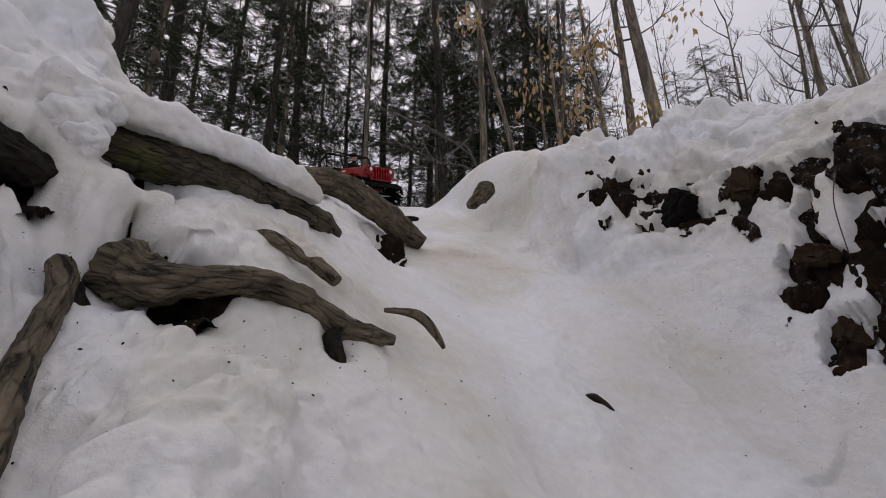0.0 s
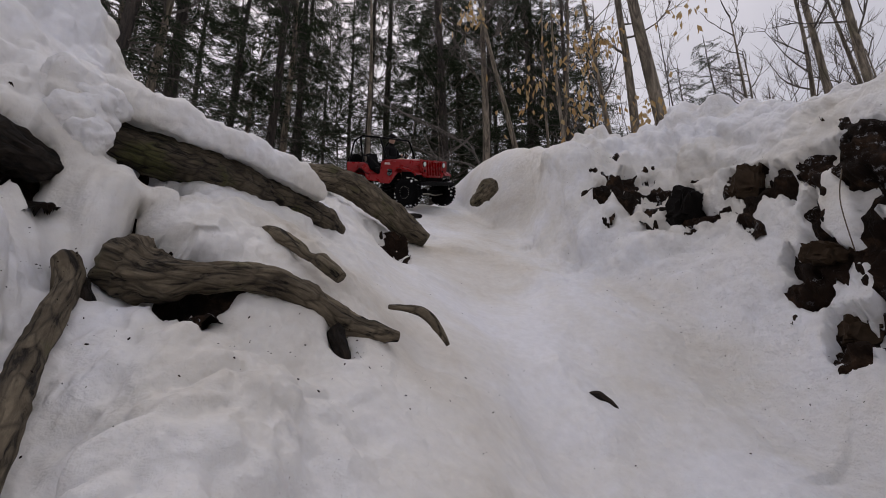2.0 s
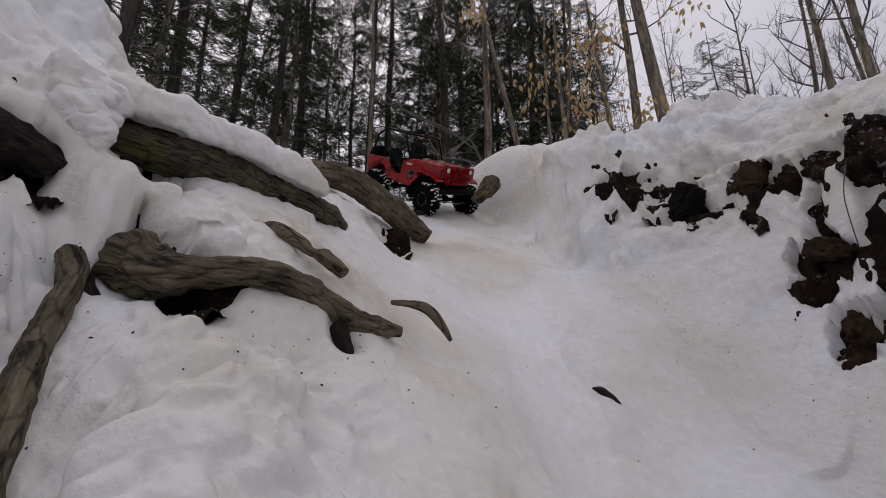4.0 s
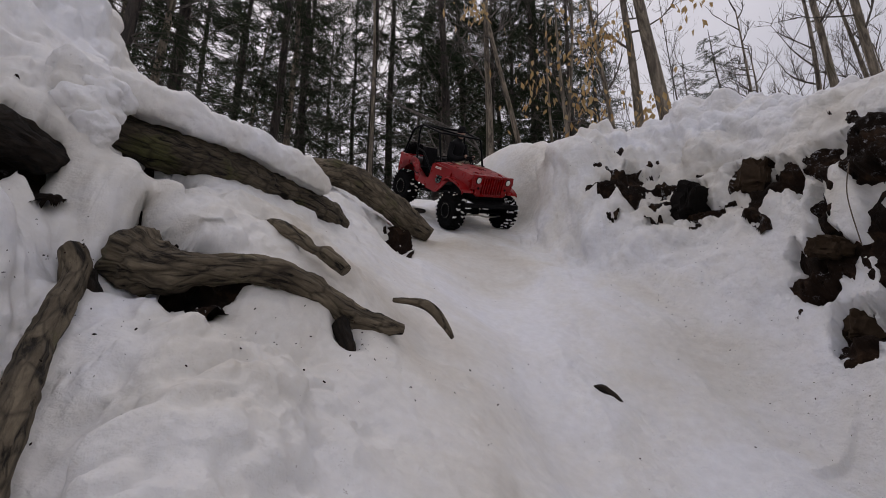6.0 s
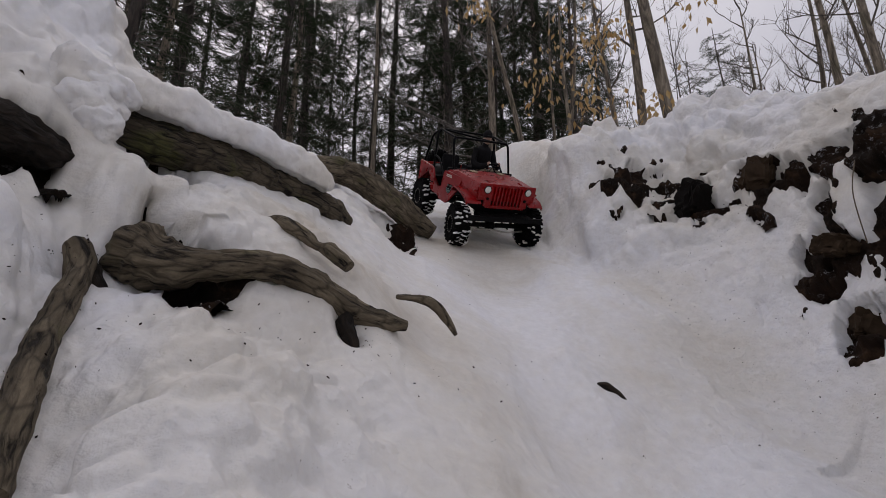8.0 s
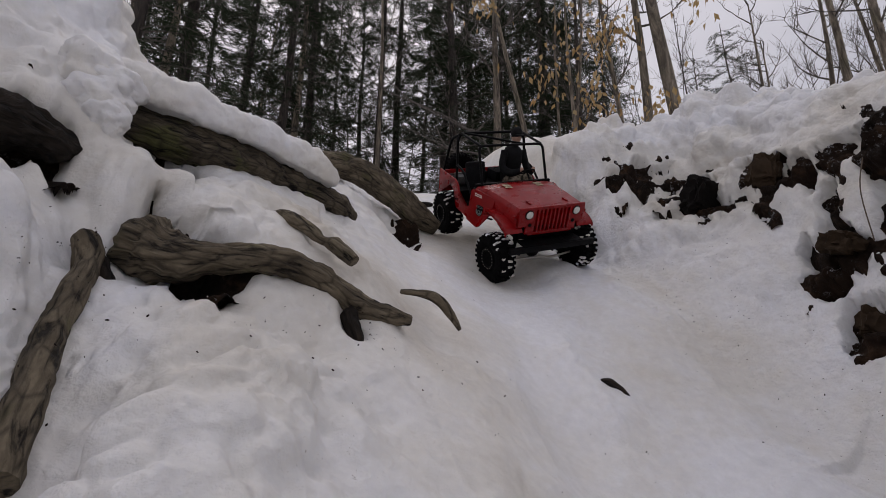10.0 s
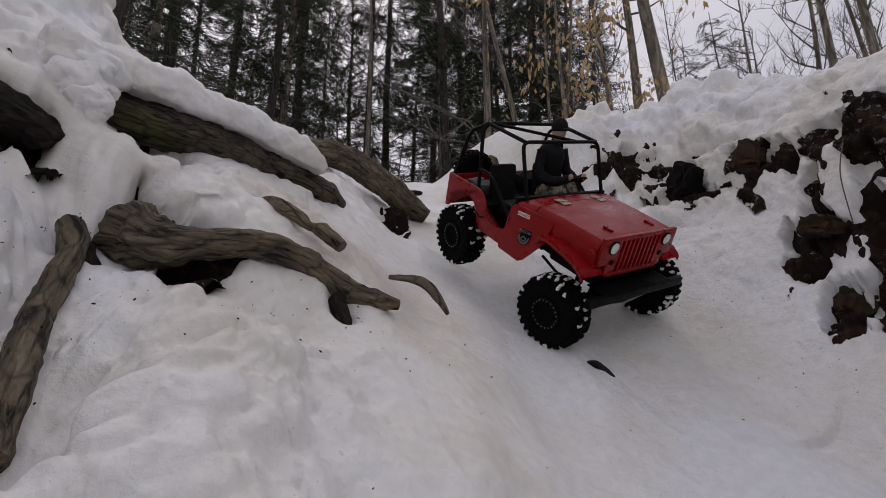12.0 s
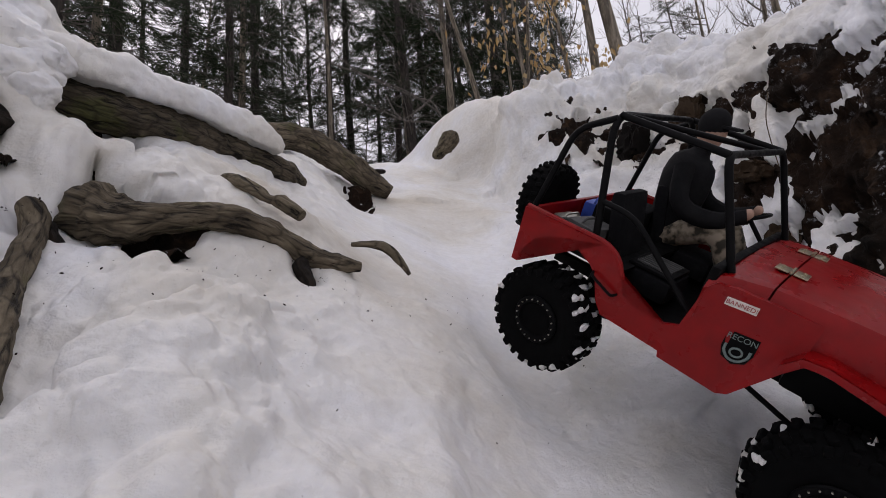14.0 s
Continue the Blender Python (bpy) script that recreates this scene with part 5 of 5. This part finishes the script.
def build_doll():
    """The driver doll: one plain mesh, seated."""
    jacket = worn("doll_black_jacket", (0.010, 0.010, 0.011), 0.8, 0.0, 0.2, (0.04, 0.04, 0.04), 60, 0.4)
    jacket.node_tree.nodes["Principled BSDF"].inputs["Specular IOR Level"].default_value = 0.08
    camo = Mat("doll_camouflage_cloth", (0.15, 0.12, 0.08), 0.85)
    camo.put("Base Color", camo.ramp(camo.noise(90, 2, 0.4), (0.40, (0.035, 0.03, 0.02)), (0.48, (0.16, 0.13, 0.09)), (0.6, (0.30, 0.25, 0.19))))
    plain = worn("doll_plastic", (0.36, 0.22, 0.16), 0.55)
    bm = bmesh.new()
    cx = -0.066
    tube(bm, spline([(cx, -0.078, 0.098, 0.030), (cx, -0.080, 0.130, 0.030), (cx, -0.082, 0.165, 0.034), (cx, -0.080, 0.192, 0.030), (cx, -0.078, 0.203, 0.014), (cx, -0.076, 0.213, 0.011)], 14)[:, :3],
         list(spline([(0.030,), (0.030,), (0.034,), (0.030,), (0.014,), (0.011,)], 14)[:, 0]), 14, 0.06, 2)
    for s in (1, -1):
        tube(bm, spline([(cx + s * 0.034, -0.080, 0.190), (cx + s * 0.046, -0.062, 0.152), (cx + s * 0.036, -0.020, 0.146), (cx + s * 0.022, 0.012, 0.160)], 12), list(np.linspace(0.013, 0.008, 12)), 10, 0.08, 5)
        tube(bm, spline([(cx + s * 0.016, -0.075, 0.108), (cx + s * 0.024, -0.008, 0.132), (cx + s * 0.020, 0.028, 0.080)], 10), list(np.linspace(0.017, 0.011, 10)), 10, 0.08, 6, mat=1)
        bmesh.ops.create_uvsphere(bm, u_segments=10, v_segments=8, radius=0.0065, matrix=Matrix.Translation((cx + s * 0.022, 0.014, 0.162)))
        for f in bm.faces[-80:]:
            f.material_index = 2
    n0 = len(bm.faces)
    bmesh.ops.create_uvsphere(bm, u_segments=18, v_segments=14, radius=1, matrix=Matrix.Translation((cx, -0.074, 0.228)) @ Matrix.Diagonal((0.0155, 0.018, 0.021, 1)))
    bm.faces.ensure_lookup_table()
    for f in bm.faces[n0:]:
        f.material_index = 2
    bmesh.ops.create_uvsphere(bm, u_segments=18, v_segments=10, radius=1, matrix=Matrix.Translation((cx, -0.076, 0.236)) @ Matrix.Diagonal((0.018, 0.0205, 0.017, 1)))
    box(bm, (cx, -0.053, 0.236), (0.026, 0.022, 0.003), 0.001)
    for v in bm.verts:
        v.co.y -= 0.050
        v.co.z = 0.098 + (v.co.z - 0.098) * 1.27
    ob = new("driver_doll", mesh_of("driver_doll", bm, [jacket, camo.m, plain]))
    return tagged(ob, "seated driver doll in black jacket and cap", "doll")


CAR, CAR_WHEELS = build_car()
DOLL = build_doll()

# ---- the wood behind ----
def card_mesh(name, tris, material):
    """Many small triangles as one mesh."""
    v = np.array(tris, np.float32).reshape(-1, 3)
    me = bpy.data.meshes.new(name)
    n = len(v) // 3
    me.vertices.add(len(v))
    me.vertices.foreach_set("co", v.ravel())
    me.loops.add(len(v))
    me.loops.foreach_set("vertex_index", np.arange(len(v), dtype=np.int32))
    me.polygons.add(n)
    me.polygons.foreach_set("loop_start", np.arange(0, len(v), 3, dtype=np.int32))
    me.update(calc_edges=True)
    me.materials.append(material)
    return me


def spray(out, base, along, length, rnd, flat=0.25):
    """One feathery twig of needles: narrow blades on both sides."""
    along = along.normalized()
    sidev = along.cross(Vector((0, 0, 1)))
    sidev = (sidev.normalized() if sidev.length > 0.1 else Vector((1, 0, 0)))
    n = 6
    for k in range(n):
        p = base + along * (length * k / n)
        for s in (-1, 1):
            d = (along * 0.75 + sidev * s * 0.8 + Vector((0, 0, rnd.uniform(-flat, flat)))).normalized()
            l = length * rnd.uniform(0.22, 0.42) * (1 - 0.5 * k / n)
            w = along * (length * 0.036)
            out.append((p - w, p + w, p + d * l))


def make_conifer(seed, height, first, reach, dense=1.0, trunk_r=0.11):
    rnd = random.Random(seed)
    tree = thing("conifer_tree", "dark hemlock with drooping needle branches and bare lower twigs", "tree", "trees of the wood")
    bm = bmesh.new()
    lean = (rnd.uniform(-0.02, 0.02), rnd.uniform(-0.02, 0.02))
    n = 16
    tube(bm, [(lean[0] * height * k / n + 0.02 * math.sin(k * 1.3 + seed), lean[1] * height * k / n, -0.3 + (height + 0.3) * k / n) for k in range(n + 1)],
         [trunk_r * (1 - 0.9 * k / n) * (1.35 if k == 0 else 1) for k in range(n + 1)], 9, 0.10, seed)
    part("trunk", bm, TRUNK_DARK, tree)
    limbs, tris = bmesh.new(), []
    z = 0.5
    while z < height - 0.2:
        u = z / height
        for _ in range(rnd.choice((2, 3, 3))):
            a = rnd.uniform(0, 2 * math.pi)
            l = reach * (1.05 - u * 0.85) * rnd.uniform(0.55, 1.1)
            live = z > first or rnd.random() < 0.12
            droop = rnd.uniform(0.15, 0.45)
            o = Vector((lean[0] * z, lean[1] * z, z))
            d = Vector((math.cos(a), math.sin(a), 0))
            pts = [o + d * (l * t) + Vector((0, 0, l * (0.22 * t - droop * t * t) + rnd.uniform(-0.03, 0.03))) for t in (0, 0.25, 0.5, 0.75, 1)]
            tube(limbs, pts, [0.016 * (1 - 0.8 * t) * (0.6 + l * 0.3) for t in (0, 0.25, 0.5, 0.75, 1)], 4, caps=False)
            count = int((12 if live else 0) * l * dense) + (0 if live else 2)
            for _ in range(count):
                t = rnd.uniform(0.15, 1.0)
                i = min(3, int(t * 4))
                p = pts[i].lerp(pts[i + 1], t * 4 - i)
                al = (d * rnd.uniform(0.3, 1) + Vector((-d.y, d.x, 0)) * rnd.choice((-1, 1)) * rnd.uniform(0.3, 1.0) + Vector((0, 0, rnd.uniform(-0.6, 0.1)))).normalized()
                ln = rnd.uniform(0.18, 0.5)
                if live:
                    spray(tris, p, al, ln, rnd)
                    spray(tris, p + al * ln * 0.4, (al + Vector((rnd.uniform(-.7, .7), rnd.uniform(-.7, .7), -0.2))), ln * 0.7, rnd)
                tube(limbs, [p, p + al * ln * 0.5, p + al * ln + Vector((0, 0, -0.03))], [0.004, 0.003, 0.0015], 3, caps=False)
        z += rnd.uniform(0.14, 0.30)
    part("branchwork", limbs, TWIG, tree, smooth=False)["kind"] = "stuff"
    ob = new("crown", card_mesh("crown", tris, NEEDLES))
    ob.parent = tree
    return tree


def make_bare_tree(seed, height, trunk_r, first=0.45, material=None, spread=1.0, levels=3, label="leafless grey-brown tree with thin upright limbs"):
    rnd = random.Random(seed)
    tree = thing("bare_tree", label, "tree", "trees of the wood")
    bm, tw = bmesh.new(), bmesh.new()
    n = 18
    wander = lambda z: Vector((0.05 * math.sin(z * 0.9 + seed), 0.05 * math.cos(z * 0.7 + seed * 2), 0)) * min(1, z / 3)
    line = [Vector((0, 0, -0.4 + (height + 0.4) * k / n)) for k in range(n + 1)]
    line = [p + wander(p.z) for p in line]
    tube(bm, line, [trunk_r * (1 - 0.85 * k / n) * (1.3 if k == 0 else 1) for k in range(n + 1)], 12, 0.07, seed)
    part("trunk", bm, material or TRUNK_GREY, tree)

    def grow(p, d, length, rad, level):
        pts = [p]
        for k in range(4):
            d = (d + Vector((rnd.uniform(-.22, .22), rnd.uniform(-.22, .22), rnd.uniform(-0.05, .2)))).normalized()
            pts.append(pts[-1] + d * length / 4)
        tube(tw, pts, [rad * (1 - 0.18 * k) for k in range(5)], 4 if level < 2 else 3, caps=False)
        if level < levels:
            for _ in range(rnd.choice((3, 4, 5))):
                i = rnd.randint(1, 4)
                nd = (d + Vector((rnd.uniform(-1, 1), rnd.uniform(-1, 1), rnd.uniform(-0.3, 0.7)))).normalized()
                grow(pts[i], nd, length * rnd.uniform(0.4, 0.7), rad * 0.5, level + 1)
    z = height * first
    while z < height:
        a = rnd.uniform(0, 2 * math.pi)
        d = Vector((math.cos(a), math.sin(a), rnd.uniform(0.2, 1.0))).normalized()
        grow(Vector((0, 0, z)) + wander(z), d, spread * rnd.uniform(0.6, 1.8) * (1.2 - 0.6 * z / height), trunk_r * 0.22, 1)
        z += rnd.uniform(0.25, 0.7)
    part("branchwork", tw, TWIG, tree, smooth=False)["kind"] = "stuff"
    return tree


def make_beech(seed, height, clusters):
    """A young beech that keeps its dry leaves."""
    rnd = random.Random(seed)
    tree = make_bare_tree(seed, height, 0.05, 0.25, TRUNK_GREY, 0.8, 2, "young beech with hanging dry orange-tan leaves")
    tree.name = "beech_tree"
    tris = []
    for cx, cy, cz, n, size in clusters:
        for _ in range(int(n * 0.85)):
            p = Vector((cx + rnd.gauss(0, size), cy + rnd.gauss(0, size), cz + rnd.gauss(0, size * 1.1)))
            d = Vector((rnd.uniform(-.6, .6), rnd.uniform(-.6, .6), -1)).normalized()
            w = d.cross(Vector((rnd.uniform(-1, 1), rnd.uniform(-1, 1), 0.1))).normalized() * rnd.uniform(0.020, 0.036)
            l = rnd.uniform(0.09, 0.17)
            q, e = p + d * l * 0.45 + Vector((rnd.uniform(-.01, .01), rnd.uniform(-.01, .01), 0)), p + d * l
            tris += [(p, q + w, e), (p, e, q - w)]
    ob = new("leaves", card_mesh("leaves", tris, DRY_LEAF))
    ob.parent = tree
    ob["label"] = "dry orange-tan beech leaves"
    return tree


def spot(az, r, z=1.0):
    return (r * math.sin(radians(az)), r * math.cos(radians(az)), z)


def build_wood():
    rnd = random.Random(12)
    # dark conifers, near to far
    kinds = [make_conifer(3, 14.0, 3.2, 1.9, 0.8, 0.12), make_conifer(8, 16.0, 4.4, 2.1, 0.8, 0.14), make_conifer(21, 12.0, 2.4, 1.7, 0.85, 0.10)]
    places = [(-40, 7.2), (-33.5, 8.6), (-28, 9.5), (-23, 9.0), (-18.5, 11), (-36, 11), (-31, 13), (-22, 14), (-12.5, 12.5), (-2.5, 11), (3.5, 12.2), (0.5, 15), (7, 13.2), (11, 11.5), (14.5, 14), (-44, 10),
              (5, 18), (17.5, 17.5), (-38, 16), (20, 21), (30.5, 19), (-50, 9), (-8, 11.5), (8.5, 11), (12.5, 12.5), (10.5, 15.5), (18.5, 14.5), (-27, 16), (1.0, 9.8), (5.5, 10.2), (15.8, 11.2), (3.2, 14.5), (17, 15.5), (-16, 16), (13.5, 18.5), (-5.2, 13), (-10.5, 10.6), (-20.5, 12.5), (34.5, 17.5)]
    for i, (az, r) in enumerate(places):
        src = kinds[i % 3]
        m = Matrix.Translation(spot(az, r, 0.95)) @ pose(0, 0, 0, rnd.uniform(-2, 2), rnd.uniform(-2, 2), rnd.uniform(0, 360))
        if i < 3:
            src.matrix_basis = m
        else:
            copy_thing(src, m)
    # a low conifer behind the crest
    low = make_conifer(33, 1.55, 0.1, 0.75, 2.6, 0.03)
    low.matrix_basis = Matrix.Translation(spot(-3.2, 5.2, 0.75))
    low["label"] = "low dark green young hemlock behind the crest"
    # trunks that stand out: place, thickness, lean per metre
    trunks = ((0.59, 7.85, 0.100, 0.032, -0.003), (1.75, 7.58, 0.075, -0.150, 0.021), (2.96, 7.16, 0.075, -0.044, 0.017), (3.04, 6.87, 0.100, 0.013, -0.006), (3.59, 6.51, 0.135, -0.042, 0.022),
              (7.07, 9.33, 0.085, -0.015, 0.011), (8.35, 9.58, 0.100, 0.030, -0.028), (7.77, 8.28, 0.110, 0.002, -0.002), (9.25, 8.72, 0.100, -0.023, 0.024), (8.12, 7.44, 0.120, -0.017, 0.018),
              (-1.44, 8.14, 0.060, -0.022, -0.004), (-0.10, 10.44, 0.120, -0.004, 0.0), (2.22, 9.11, 0.085, 0.079, -0.024), (2.13, 8.93, 0.050, 0.013, -0.003), (-4.68, 8.89, 0.085, 0.062, 0.030),
              (-3.28, 8.99, 0.110, -0.037, -0.014), (-5.90, 7.04, 0.100, -0.011, -0.009), (-4.55, 5.99, 0.100, 0.014, 0.011))
    bare = [make_bare_tree(5, 10.5, 0.10, 0.46), make_bare_tree(14, 11.5, 0.10, 0.52), make_bare_tree(27, 9.5, 0.10, 0.42)]
    for i, (x, y, rad, lx, ly) in enumerate(trunks):
        m = Matrix.Translation((x, y, 0.95)) @ pose(0, 0, 0, -math.degrees(math.atan(ly)), math.degrees(math.atan(lx)), 0) @ pose(0, 0, 0, 0, 0, rnd.uniform(0, 360))
        s = rad / 0.10
        o = copy_thing(bare[i % 3], m)
        o.scale = (s, s, max(0.85, min(1.2, s)))
    for i, b in enumerate(bare):
        b.matrix_basis = Matrix.Translation(spot((37, 28, 47)[i], (17, 20, 18)[i], 0.95))
    # a snapped stub beside the leaning trunk
    stub = bmesh.new()
    tube(stub, spline([(0, 0, -0.3), (0.01, 0, 0.8), (-0.01, 0, 2.2), (0.0, 0, 3.05)], 16), list(np.linspace(0.055, 0.04, 16)), 12, 0.15, 3)
    ob = new("tree_stub", mesh_of("tree_stub", stub, TRUNK_GREY))
    tagged(ob, "snapped grey-brown dead trunk without a top", "tree")
    ob.matrix_basis = Matrix.Translation((1.42, 7.9, 0.95))
    # fallen bare boughs that hang over the crest
    boughs = thing("fallen_bough", "bare crooked dead bough hanging over the crest", "branch")
    for line in (((-1.08, 5.09, 4.07), (-0.64, 5.16, 3.62), (-0.25, 5.20, 3.40), (0.08, 5.20, 3.21), (0.33, 5.19, 3.06), (0.55, 5.19, 2.2), (0.6, 5.2, 0.9)),
                 ((-0.66, 4.96, 3.10), (-0.22, 5.00, 2.89), (-0.05, 5.00, 2.80), (0.27, 4.99, 2.74), (0.50, 5.1, 2.6)),
                 ((-0.26, 4.99, 3.14), (-0.16, 5.00, 2.90), (-0.05, 5.00, 2.80)), ((-0.06, 5.0, 2.82), (0.16, 5.10, 3.03), (0.32, 5.09, 3.18)),
                 ((-1.48, 5.19, 4.32), (-1.03, 5.30, 3.88), (-0.36, 5.39, 3.60), (0.01, 5.40, 3.40), (0.36, 5.29, 3.05))):
        bm = bmesh.new()
        pts = spline(line, 22)
        tube(bm, pts, list(np.linspace(0.006, 0.015, 22)), 7, 0.12, 5)
        limb = part("limb", bm, TWIG, boughs)
        for k in range(7):
            bm = bmesh.new()
            p = Vector(pts[rnd.randint(1, 16)])
            d = Vector((rnd.uniform(-1, 0.3), rnd.uniform(-.3, .3), rnd.uniform(-0.5, 0.7))).normalized()
            q = [p]
            for _ in range(5):
                d = (d + Vector((rnd.uniform(-.3, .3), rnd.uniform(-.3, .3), rnd.uniform(-.25, .2)))).normalized()
                q.append(q[-1] + d * rnd.uniform(0.06, 0.16))
            tube(bm, q, [0.004, 0.0035, 0.003, 0.0025, 0.002, 0.0015], 4)
            part("twig", bm, TWIG, limb)
    # thin distant poles and brush
    thin = [make_bare_tree(41, 13.0, 0.05, 0.25, FAR_TWIGS, 1.0), make_bare_tree(44, 11.0, 0.045, 0.18, FAR_TWIGS, 1.0)]
    for i in range(64):
        az = rnd.uniform(-46, 50) if i < 30 else rnd.uniform(18, 50)
        r = rnd.uniform(14, 34)
        m = Matrix.Translation(spot(az, r, 0.95)) @ pose(0, 0, 0, rnd.uniform(-4, 4), rnd.uniform(-4, 4), rnd.uniform(0, 360))
        if i < 2:
            thin[i].matrix_basis = m
        else:
            copy_thing(thin[i % 2], m)
    # young beeches with dry leaves
    one = make_beech(51, 6.5, ((0.45, -0.14, 4.4, 70, 0.17), (0.82, -0.29, 4.53, 50, 0.14), (0.34, -0.1, 3.35, 50, 0.16), (0.23, -0.07, 3.58, 30, 0.15), (-0.41, 0.11, 3.91, 40, 0.25), (1.18, -0.46, 3.07, 40, 0.18),
                                (-1.36, 0.24, 5.5, 60, 0.15), (1.71, -0.76, 4.6, 30, 0.15), (0.09, 0, 5.1, 30, 0.3), (-0.06, 0, 4.7, 30, 0.3), (-0.5, 0.1, 3.2, 20, 0.3), (0.95, -0.3, 3.1, 20, 0.2)))
    one.matrix_basis = Matrix.Translation(spot(15.8, 6.6, 0.95))


build_wood()

# ---- what moves ----
# how far the front wheels are turned
STEER = ((0, 0), (3, -4), (6.5, -8), (8.2, -10), (10.3, 4), (11, 6), (12, 8), (12.5, 14), (13.2, 16), (14, 10))

# how far the front right wheel hangs below the body's line
DROP = ((0, 0), (8.2, 0.004), (10.3, 0.008), (12, 0.012), (12.5, 0.014), (13.2, 0.006), (14, 0))


def motions():
    rows = [(t, Matrix.Translation((x, y, z)) @ turned(yaw, pitch, roll)) for t, x, y, z, yaw, pitch, roll in CAR_PATH]
    walk(CAR, rows)
    walk(DOLL, rows)
    ts = np.array([r[0] for r in CAR_PATH])
    at = np.array([r[1:4] for r in CAR_PATH])
    gone = np.concatenate([[0], np.cumsum(np.linalg.norm(np.diff(at, axis=0), axis=1))])
    for key, wheel in CAR_WHEELS.items():
        spins = []
        for t in np.linspace(0, 14, 141):
            turn = -math.degrees(np.interp(t, ts, gone) / WHEEL_R)
            steer = np.interp(t, [s[0] for s in STEER], [s[1] for s in STEER]) if key.startswith("front") else 0
            drop = np.interp(t, [s[0] for s in DROP], [s[1] for s in DROP]) if key == "front_right" else 0
            spins.append((t, pose(WHEELS[key][0], WHEELS[key][1], -drop, 0, 0, steer) @ pose(0, 0, 0, turn)))
        walk(wheel, spins)


motions()
